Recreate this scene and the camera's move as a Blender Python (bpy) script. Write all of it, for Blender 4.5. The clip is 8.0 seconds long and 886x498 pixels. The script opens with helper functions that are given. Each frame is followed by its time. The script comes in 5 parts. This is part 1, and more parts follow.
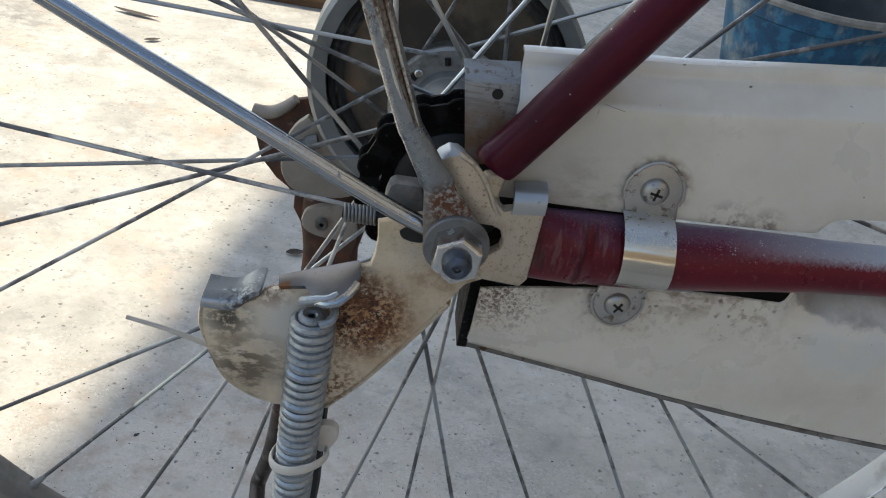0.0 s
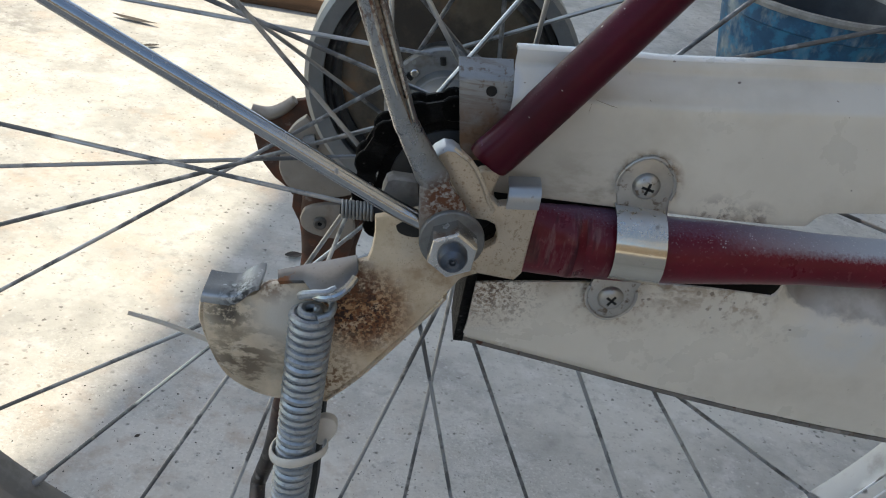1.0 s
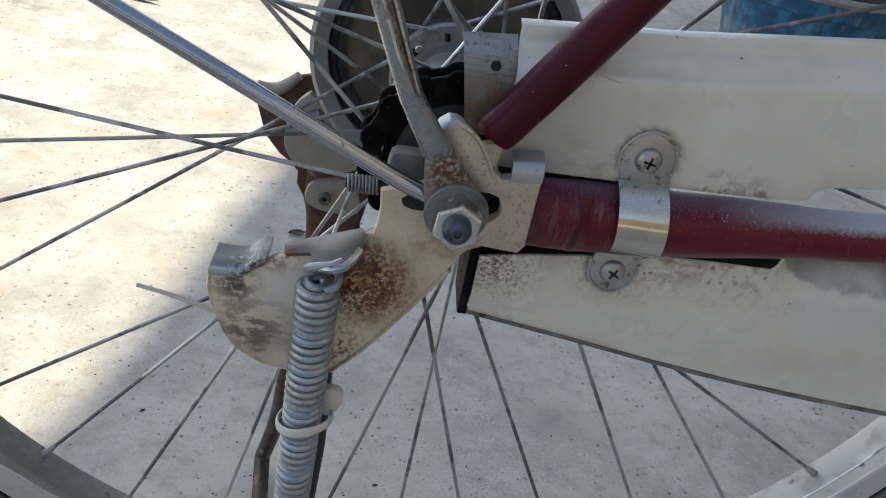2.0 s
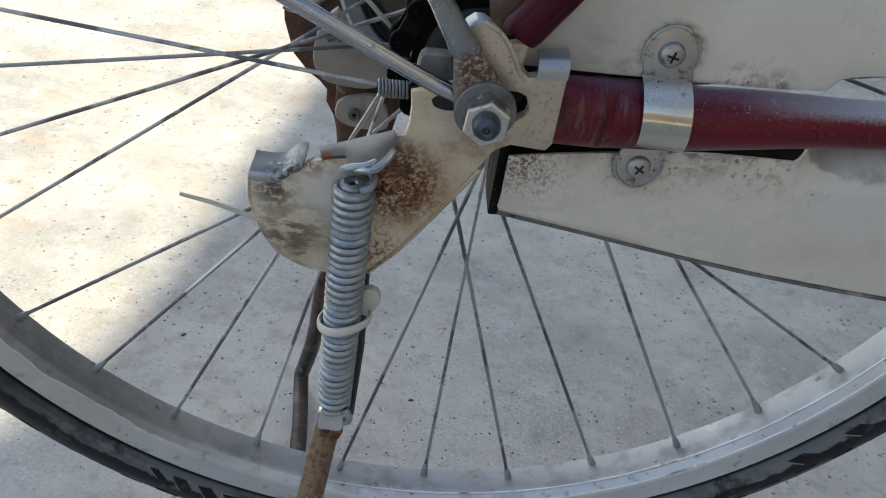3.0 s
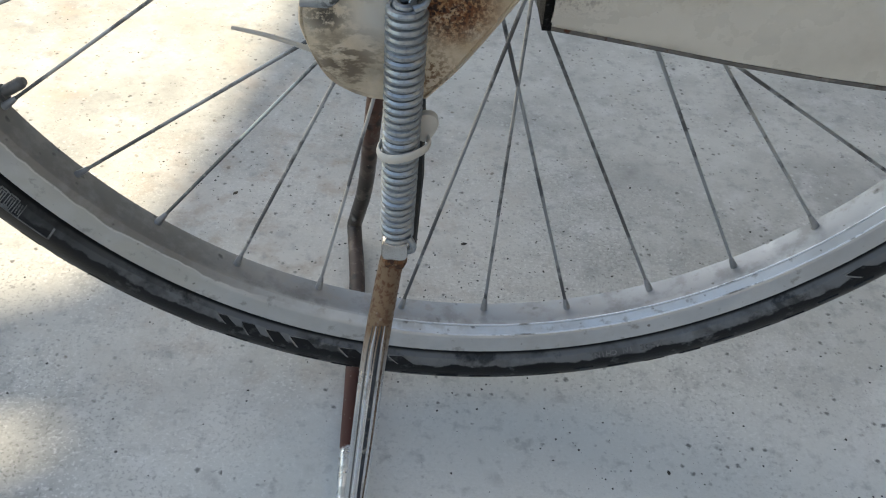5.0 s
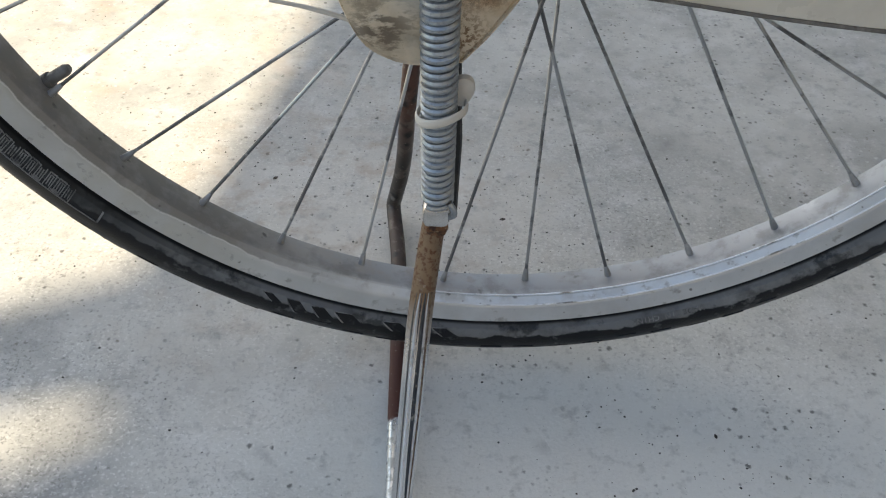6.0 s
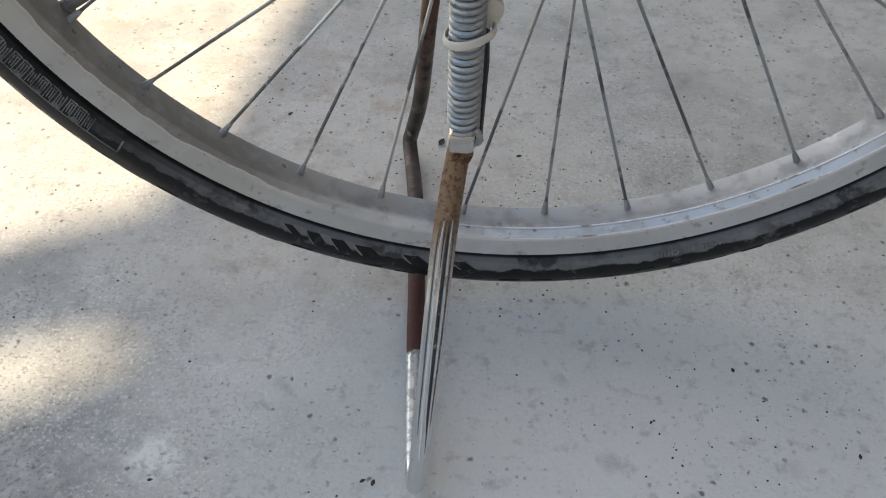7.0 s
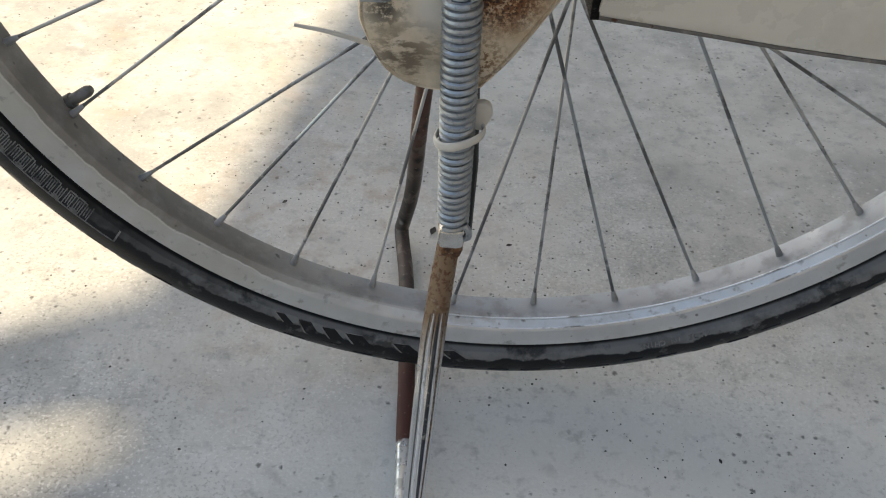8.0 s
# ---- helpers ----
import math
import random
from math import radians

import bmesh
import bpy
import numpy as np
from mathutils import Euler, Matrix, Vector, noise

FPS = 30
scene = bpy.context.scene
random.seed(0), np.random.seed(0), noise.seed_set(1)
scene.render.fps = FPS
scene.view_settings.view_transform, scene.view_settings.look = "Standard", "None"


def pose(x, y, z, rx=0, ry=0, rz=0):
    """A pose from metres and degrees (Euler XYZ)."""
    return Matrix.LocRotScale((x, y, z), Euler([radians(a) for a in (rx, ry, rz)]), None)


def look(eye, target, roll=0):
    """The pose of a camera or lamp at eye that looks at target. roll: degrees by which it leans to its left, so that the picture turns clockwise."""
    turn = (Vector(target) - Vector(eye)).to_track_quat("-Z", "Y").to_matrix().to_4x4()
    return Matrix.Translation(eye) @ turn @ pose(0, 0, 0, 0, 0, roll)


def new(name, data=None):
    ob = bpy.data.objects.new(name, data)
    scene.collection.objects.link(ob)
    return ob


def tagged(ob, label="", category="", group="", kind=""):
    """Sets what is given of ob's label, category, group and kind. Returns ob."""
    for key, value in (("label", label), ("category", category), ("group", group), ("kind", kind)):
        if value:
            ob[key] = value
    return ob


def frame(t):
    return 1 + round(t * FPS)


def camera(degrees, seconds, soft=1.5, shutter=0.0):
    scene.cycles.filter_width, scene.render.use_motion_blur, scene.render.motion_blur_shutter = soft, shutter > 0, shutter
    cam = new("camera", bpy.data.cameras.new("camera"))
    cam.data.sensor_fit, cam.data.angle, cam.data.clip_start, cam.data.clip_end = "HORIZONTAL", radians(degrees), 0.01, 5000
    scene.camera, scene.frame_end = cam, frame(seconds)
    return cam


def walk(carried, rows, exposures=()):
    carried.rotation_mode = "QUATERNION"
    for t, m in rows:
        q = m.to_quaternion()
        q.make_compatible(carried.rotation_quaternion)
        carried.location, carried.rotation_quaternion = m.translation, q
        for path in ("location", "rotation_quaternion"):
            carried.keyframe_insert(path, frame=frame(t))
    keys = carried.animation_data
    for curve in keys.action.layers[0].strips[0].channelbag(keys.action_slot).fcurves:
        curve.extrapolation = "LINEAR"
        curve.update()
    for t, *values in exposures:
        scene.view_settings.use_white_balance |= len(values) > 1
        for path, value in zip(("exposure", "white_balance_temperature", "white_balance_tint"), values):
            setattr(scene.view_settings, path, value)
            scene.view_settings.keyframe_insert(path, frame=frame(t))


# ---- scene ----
cam = camera(47.94, 8.0, soft=1.1)
# seconds, eye, pitch, lean, yaw
PATH_ROWS = [
    (0, -0.0316, -0.2280, 0.4396, -30.12, -10.24, -0.77),
    (0.5, -0.0323, -0.2310, 0.4391, -30.26, -9.78, -0.39),
    (1, -0.0308, -0.2345, 0.4396, -29.74, -9.99, -0.99),
    (1.2, -0.0317, -0.2359, 0.4400, -29.80, -10.21, -0.80),
    (2.3, -0.0319, -0.2426, 0.4386, -31.75, -9.94, -0.92),
    (2.5, -0.0318, -0.2463, 0.4367, -32.52, -9.10, -0.60),
    (3, -0.0332, -0.2553, 0.4341, -34.34, -7.88, -0.51),
    (3.5, -0.0351, -0.2611, 0.4319, -36.59, -7.12, -0.20),
    (4, -0.0373, -0.2637, 0.4277, -38.32, -7.36, -0.52),
    (4.5, -0.0394, -0.2661, 0.4227, -40.93, -7.18, -1.12),
    (4.7, -0.0407, -0.2657, 0.4219, -41.56, -6.03, -1.25),
    (5.8, -0.0405, -0.2727, 0.4203, -42.02, -1.32, -0.49),
    (6, -0.0423, -0.2769, 0.4168, -42.18, -1.13, -0.73),
    (6.5, -0.0486, -0.2800, 0.4115, -43.49, -1.10, -0.55),
    (7, -0.0509, -0.2826, 0.4091, -44.98, -1.22, -0.45),
    (7.5, -0.0522, -0.2836, 0.4120, -43.26, -1.51, -0.41),
    (8, -0.0500, -0.2848, 0.4189, -40.45, -1.83, -0.47),
]
EXPOSURES = [(0.0, 0.88, 7280, 7), (2.5, 0.92, 7180, 6), (3.5, 0.98, 7080, 6), (4.5, 1.05, 7380, 5), (6.0, 1.05, 7750, 7), (7.0, 1.05, 8020, 9), (8.0, 0.99, 8200, 8)]
walk(cam, [(t, pose(x, y, z, 90 + p, r, w)) for t, x, y, z, p, r, w in PATH_ROWS], EXPOSURES)

# ---- light ----
AXLE_Z, WHEEL_Y = 0.3032, 0.0932
SUN_ELEV, SUN_AZ = 50.0, 128.0          # degrees; azimuth counted from +x towards +y
sun_dir = Vector((math.cos(radians(SUN_ELEV)) * math.cos(radians(SUN_AZ)),
                  math.cos(radians(SUN_ELEV)) * math.sin(radians(SUN_AZ)), math.sin(radians(SUN_ELEV))))
world = bpy.data.worlds.new("sky")
scene.world = world
world.use_nodes = True
sky = world.node_tree.nodes.new("ShaderNodeTexSky")
sky.sky_type, sky.sun_disc = "NISHITA", False
sky.sun_elevation, sky.sun_rotation = radians(SUN_ELEV), radians(90 - SUN_AZ)
world.node_tree.links.new(sky.outputs[0], world.node_tree.nodes["Background"].inputs[0])
world.node_tree.nodes["Background"].inputs[1].default_value = 0.15
sun = new("sun", bpy.data.lights.new("sun", "SUN"))
sun.data.energy, sun.data.angle, sun.data.color = 3.4, radians(0.42), (1.0, 0.92, 0.80)
sun.matrix_world = look((0, 0, 8), Vector((0, 0, 8)) - sun_dir)


# ---- mesh helpers ----
def finish(bm, sharp=35):
    bmesh.ops.recalc_face_normals(bm, faces=bm.faces)
    me = bpy.data.meshes.new("mesh")
    bm.to_mesh(me)
    bm.free()
    for p in me.polygons:
        p.use_smooth = True
    me.set_sharp_from_angle(angle=radians(sharp))
    return me


def part(name, bm, material, parent=None, label="", sharp=35):
    me = bm if isinstance(bm, bpy.types.Mesh) else finish(bm, sharp)
    if not me.materials:
        me.materials.append(material)
    ob = new(name, me)
    if parent is not None:
        ob.parent = parent
        if parent.type == "EMPTY":
            ob.matrix_parent_inverse = Matrix.Translation(-parent.location)
    if label:
        ob["label"] = label
    return ob


def thing(name, at, label, category, group=""):
    ob = new(name)
    ob.location = at
    ob.empty_display_size = 0.02
    return tagged(ob, label, category, group)


def smooth_path(pts, per=8):
    """Catmull-Rom through the points."""
    pts = [Vector(p) for p in pts]
    ext = [2 * pts[0] - pts[1]] + pts + [2 * pts[-1] - pts[-2]]
    out = []
    for i in range(1, len(ext) - 2):
        a, b, c, d = ext[i - 1:i + 3]
        for k in range(per):
            t = k / per
            out.append(0.5 * (2 * b + (c - a) * t + (2 * a - 5 * b + 4 * c - d) * t * t + (3 * b - a - 3 * c + d) * t ** 3))
    out.append(pts[-1])
    return out


def spread(values, n):
    """A list of values stretched to n entries."""
    return [float(v) for v in np.interp(np.linspace(0, 1, n), np.linspace(0, 1, len(values)), values)]


def sweep(path, radius, seg=12, wide=1.0, side=None, bm=None, cap=True):
    """A round or flattened bar along a path. radius: one or a list; wide: width over height along side."""
    bm = bm or bmesh.new()
    path = [Vector(p) for p in path]
    n = len(path)
    rr = spread(radius, n) if isinstance(radius, (list, tuple)) else [radius] * n
    ww = spread(wide, n) if isinstance(wide, (list, tuple)) else [wide] * n
    ref = Vector(side) if side else None
    rings, last = [], None
    for i, p in enumerate(path):
        d = (path[min(i + 1, n - 1)] - path[max(i - 1, 0)]).normalized()
        if ref is not None:
            u = ref - d * ref.dot(d)
        elif last is None:
            u = d.orthogonal()
        else:
            u = last - d * last.dot(d)
        u.normalize()
        last = u
        v = d.cross(u)
        rings.append([bm.verts.new(p + rr[i] * (ww[i] * math.cos(a) * u + math.sin(a) * v))
                      for a in (2 * math.pi * k / seg for k in range(seg))])
    for a, b in zip(rings, rings[1:]):
        for k in range(seg):
            bm.faces.new((a[k], a[(k + 1) % seg], b[(k + 1) % seg], b[k]))
    if cap:
        bm.faces.new(rings[0][::-1])
        bm.faces.new(rings[-1])
    return bm


def lathe(profile, seg=64, centre=(0, 0), closed=True, bm=None, turn=0.0, arc=360.0):
    """Turns a profile of (radius, y) round the axis along y through centre (x, z)."""
    bm = bm or bmesh.new()
    whole = arc >= 360
    n = seg if whole else seg + 1
    rings = []
    for k in range(n):
        a = radians(turn + arc * k / seg)
        rings.append([bm.verts.new((centre[0] + r * math.cos(a), y, centre[1] + r * math.sin(a))) for r, y in profile])
    m = len(profile)
    for k in range(n if whole else n - 1):
        a, b = rings[k], rings[(k + 1) % n]
        for j in range(m if closed else m - 1):
            bm.faces.new((a[j], a[(j + 1) % m], b[(j + 1) % m], b[j]))
    return bm


def disc(r, y0, y1, centre, seg=32, r1=None, edge=0.0004, bm=None):
    """A solid round plate along y with softened rims."""
    r1 = r1 if r1 is not None else r
    prof = [(0.00001, y0), (r - edge, y0), (r, y0 + edge), (r1, y1 - edge), (r1 - edge, y1), (0.00001, y1)]
    return lathe(prof, seg, centre, closed=False, bm=bm)


def plate(outline, y0, y1, bevel=0.0006, smooth=0, lift=None, bm=None):
    """A sheet cut to an outline of (x, z), from y0 (towards the viewer) to y1, with softened edges."""
    own = bmesh.new()
    if smooth:
        pts = [Vector((x, 0, z)) for x, z in outline]
        loop = smooth_path(pts + [pts[0]], smooth)[:-1]
        outline = [(p.x, p.z) for p in loop]
    lift = lift or (lambda x, z: 0.0)
    front = [own.verts.new((x, y0 + lift(x, z), z)) for x, z in outline]
    back = [own.verts.new((x, y1 + lift(x, z), z)) for x, z in outline]
    f0 = own.faces.new(front)
    own.faces.new(back[::-1])
    n = len(outline)
    for k in range(n):
        own.faces.new((front[k], back[k], back[(k + 1) % n], front[(k + 1) % n]))
    bmesh.ops.recalc_face_normals(own, faces=own.faces)
    if bevel:
        bmesh.ops.bevel(own, geom=list(f0.edges), offset=bevel, segments=2, affect="EDGES", profile=0.5)
    if bm is None:
        return own
    merge(bm, own)
    return bm


def merge(bm, other):
    me = bpy.data.meshes.new("tmp")
    other.to_mesh(me)
    other.free()
    bm.from_mesh(me)
    bpy.data.meshes.remove(me)
    return bm


def block(lo, hi, bevel=0.001, m=None):
    bm = bmesh.new()
    bmesh.ops.create_cube(bm, size=1)
    lo, hi = Vector(lo), Vector(hi)
    for v in bm.verts:
        v.co = Vector(((lo[i] + hi[i]) / 2 + v.co[i] * (hi[i] - lo[i]) for i in range(3)))
    if bevel:
        bmesh.ops.bevel(bm, geom=bm.edges[:], offset=bevel, segments=2, affect="EDGES", profile=0.5)
    if m is not None:
        bm.transform(m)
    return bm


def strip(rows, thick, bm=None):
    """A bent sheet through rows of points (each row equally long), given a thickness."""
    bm = bm or bmesh.new()
    g = np.array([[tuple(p) for p in row] for row in rows], float)
    du, dv = np.gradient(g, axis=0), np.gradient(g, axis=1)
    n = np.cross(du, dv)
    n /= np.maximum(np.linalg.norm(n, axis=2, keepdims=True), 1e-12)
    a = [[bm.verts.new(p) for p in row] for row in g + n * thick / 2]
    b = [[bm.verts.new(p) for p in row] for row in g - n * thick / 2]
    h, k = len(a), len(a[0])
    for i in range(h - 1):
        for j in range(k - 1):
            bm.faces.new((a[i][j], a[i][j + 1], a[i + 1][j + 1], a[i + 1][j]))
            bm.faces.new((b[i][j], b[i + 1][j], b[i + 1][j + 1], b[i][j + 1]))
    rim_a = [a[0][j] for j in range(k)] + [a[i][k - 1] for i in range(1, h)] + [a[h - 1][j] for j in range(k - 2, -1, -1)] + [a[i][0] for i in range(h - 2, 0, -1)]
    rim_b = [b[0][j] for j in range(k)] + [b[i][k - 1] for i in range(1, h)] + [b[h - 1][j] for j in range(k - 2, -1, -1)] + [b[i][0] for i in range(h - 2, 0, -1)]
    for i in range(len(rim_a)):
        j = (i + 1) % len(rim_a)
        bm.faces.new((rim_a[i], rim_b[i], rim_b[j], rim_a[j]))
    return bm


def helix(a, b, turns, r, wire, seg_turn=20, seg=8, close=0.0):
    """A coil from a to b; r: one radius, or the first and the last; close: turns that spiral inwards at a."""
    a, b = Vector(a), Vector(b)
    r0, r1 = r if isinstance(r, tuple) else (r, r)
    d = (b - a).normalized()
    u = d.orthogonal().normalized()
    v = d.cross(u)
    pts = []
    n0 = int(close * seg_turn)
    for k in range(-n0, int(turns * seg_turn) + 1):
        t = max(0, k) / (turns * seg_turn)
        rr = r0 + (r1 - r0) * t
        if k < 0:
            rr *= 1 - 0.75 * (-k / n0)
        ang = 2 * math.pi * k / seg_turn
        pts.append(a + (b - a) * t - d * (wire * 0.9 * (-k / seg_turn) if k < 0 else 0) + rr * (math.cos(ang) * u + math.sin(ang) * v))
    return sweep(pts, wire, seg)


# ---- materials ----
def surface(name, base, rough=0.5, metal=0.0, vary=0.18, scale=60.0, layers=(), bump=0.15, bump_scale=900.0,
            bump_depth=0.0003, coat=0.0, random_tint=0.0, gloss=0.5):
    """A painted, plated or mineral surface: base colour varied at two scales, layers of stain, wear or painted light,
    dust and fine relief.
    layers: dicts of colour, scale, lo, hi (or spots: size, share, softness) and, if wanted, rough, metal, at (centre),
    reach (inner and outer radius), stretch."""
    m = bpy.data.materials.new(name)
    m.use_nodes = True
    nt = m.node_tree
    bs = nt.nodes["Principled BSDF"]
    link = nt.links.new
    co = nt.nodes.new("ShaderNodeTexCoord").outputs["Object"]

    def noise_node(sc, detail=5.0, stretch=None, shift=0.0, rough_n=0.6):
        v = co
        if stretch or shift:
            mp = nt.nodes.new("ShaderNodeMapping")
            mp.inputs["Scale"].default_value = stretch or (1, 1, 1)
            mp.inputs["Location"].default_value = (shift, shift * 0.7, -shift)
            link(co, mp.inputs["Vector"])
            v = mp.outputs[0]
        n = nt.nodes.new("ShaderNodeTexNoise")
        n.inputs["Scale"].default_value, n.inputs["Detail"].default_value = sc, detail
        n.inputs["Roughness"].default_value = rough_n
        link(v, n.inputs["Vector"])
        return n.outputs["Fac"]

    def ramp(src, lo, hi, a=0.0, b=1.0):
        r = nt.nodes.new("ShaderNodeMapRange")
        r.inputs["From Min"].default_value, r.inputs["From Max"].default_value = lo, hi
        r.inputs["To Min"].default_value, r.inputs["To Max"].default_value = a, b
        link(src, r.inputs["Value"])
        return r.outputs[0]

    def mul(a, b):
        n = nt.nodes.new("ShaderNodeMath")
        n.operation = "MULTIPLY"
        link(a, n.inputs[0])
        link(b, n.inputs[1])
        return n.outputs[0]

    def mix_col(fac, a, b):
        n = nt.nodes.new("ShaderNodeMix")
        n.data_type = "RGBA"
        link(fac, n.inputs[0])
        for slot, c in ((6, a), (7, b)):
            if isinstance(c, tuple):
                n.inputs[slot].default_value = (*c, 1)
            else:
                link(c, n.inputs[slot])
        return n.outputs[2]

    def mix_val(fac, a, b):
        n = nt.nodes.new("ShaderNodeMix")
        link(fac, n.inputs[0])
        for slot, c in ((2, a), (3, b)):
            if isinstance(c, (int, float)):
                n.inputs[slot].default_value = c
            else:
                link(c, n.inputs[slot])
        return n.outputs[0]

    dark = tuple(c * (1 - vary) for c in base)
    light = tuple(min(1, c * (1 + vary)) for c in base)
    col = mix_col(ramp(noise_node(scale), 0.3, 0.7), dark, light)
    fine = tuple(c * (1 - 0.5 * vary) for c in base)
    col = mix_col(ramp(noise_node(scale * 11, 3), 0.52, 0.75, 0, 0.7), col, fine)
    rg, mt = ramp(noise_node(scale * 2.3), 0.3, 0.7, rough * 0.85, min(1, rough * 1.2)), float(metal)
    if random_tint:
        oi = nt.nodes.new("ShaderNodeObjectInfo").outputs["Random"]
        col = mix_col(ramp(oi, 0, 1, 0, random_tint), col, tuple(c * 0.35 for c in base))
    def spots(scale, size, share, soft, shift):
        """Round marks of uneven size, some of the cells only; size: the largest radius in cells."""
        mp = nt.nodes.new("ShaderNodeMapping")
        mp.inputs["Location"].default_value = (shift, shift * 0.7, -shift)
        wobble = nt.nodes.new("ShaderNodeTexNoise")
        wobble.inputs["Scale"].default_value, wobble.inputs["Detail"].default_value = scale * 2.2, 2.0
        link(co, wobble.inputs["Vector"])
        bend = nt.nodes.new("ShaderNodeVectorMath")
        bend.operation = "MULTIPLY_ADD"
        bend.inputs[1].default_value = (0.45 / scale,) * 3
        link(wobble.outputs["Color"], bend.inputs[0])
        link(co, bend.inputs[2])
        link(bend.outputs[0], mp.inputs["Vector"])
        vo = nt.nodes.new("ShaderNodeTexVoronoi")
        vo.inputs["Scale"].default_value = scale
        link(mp.outputs[0], vo.inputs["Vector"])
        sp = nt.nodes.new("ShaderNodeSeparateColor")
        link(vo.outputs["Color"], sp.inputs[0])
        rad = ramp(sp.outputs[1], 0, 1, 0.3 * size, size)
        df = nt.nodes.new("ShaderNodeMath")
        df.operation = "SUBTRACT"
        link(rad, df.inputs[0])
        link(vo.outputs["Distance"], df.inputs[1])
        return mul(ramp(df.outputs[0], 0, soft), ramp(sp.outputs[0], 1 - share - 0.01, 1 - share + 0.01))

    for k, la in enumerate(layers):
        if "spots" in la:
            f = spots(la["scale"], *la["spots"], 2.3 * k + 0.9)
        else:
            f = ramp(noise_node(la["scale"], la.get("detail", 6.0), la.get("stretch"), 3.1 * k + 1.7, la.get("grain", 0.62)), la["lo"], la["hi"])
        if "patch" in la:
            f = mul(f, ramp(noise_node(la["patch"][0], 4.0, None, 9.3 * k + 0.6), la["patch"][1], la["patch"][2]))
        if "at" in la:
            dn = nt.nodes.new("ShaderNodeVectorMath")
            dn.operation = "DISTANCE"
            dn.inputs[1].default_value = la["at"]
            link(co, dn.inputs[0])
            dist = dn.outputs["Value"]
            if "ragged" in la:
                rag = nt.nodes.new("ShaderNodeMath")
                rag.operation = "MULTIPLY_ADD"
                rag.inputs[1].default_value = la["ragged"][1]
                link(noise_node(la["ragged"][0], 7), rag.inputs[0])
                link(dist, rag.inputs[2])
                dist = rag.outputs[0]
            f = mul(f, ramp(dist, la["reach"][0], la["reach"][1], 1, 0))
        if "near" in la:
            nn = nt.nodes.new("ShaderNodeVectorMath")
            nn.operation = "DISTANCE"
            nn.inputs[1].default_value = la["near"][0]
            link(co, nn.inputs[0])
            f = mul(f, ramp(nn.outputs["Value"], la["near"][1], la["near"][2], 1, 0))
        if "up" in la:
            g = nt.nodes.new("ShaderNodeNewGeometry").outputs["Normal"]
            sp = nt.nodes.new("ShaderNodeSeparateXYZ")
            link(g, sp.inputs[0])
            wob = nt.nodes.new("ShaderNodeMath")
            wob.operation = "MULTIPLY_ADD"
            wob.inputs[1].default_value = la.get("wobble", 0.5)
            link(noise_node(la["scale"] * 2.0, 8), wob.inputs[0])
            link(sp.outputs["Z"], wob.inputs[2])
            f = mul(ramp(wob.outputs[0], la["up"][0], la["up"][1]), f)
        if "amount" in la:
            f = ramp(f, 0, 1, 0, la["amount"])
        col = mix_col(f, col, la["colour"])
        rg = mix_val(f, rg, la.get("rough", 0.85))
        mt = mix_val(f, mt, la.get("metal", 0.0))
    link(col, bs.inputs["Base Color"])
    link(rg, bs.inputs["Roughness"])
    if isinstance(mt, float):
        bs.inputs["Metallic"].default_value = mt
    else:
        link(mt, bs.inputs["Metallic"])
    bs.inputs["Specular IOR Level"].default_value = gloss
    bs.inputs["Coat Weight"].default_value = coat
    bs.inputs["Coat Roughness"].default_value = 0.15
    if bump:
        b = nt.nodes.new("ShaderNodeBump")
        b.inputs["Strength"].default_value = bump
        b.inputs["Distance"].default_value = bump_depth
        link(noise_node(bump_scale, 4), b.inputs["Height"])
        link(b.outputs[0], bs.inputs["Normal"])
    return m


RUST = (0.20, 0.075, 0.025)
RUST_DARK = (0.07, 0.028, 0.014)
GRIME = (0.035, 0.028, 0.022)

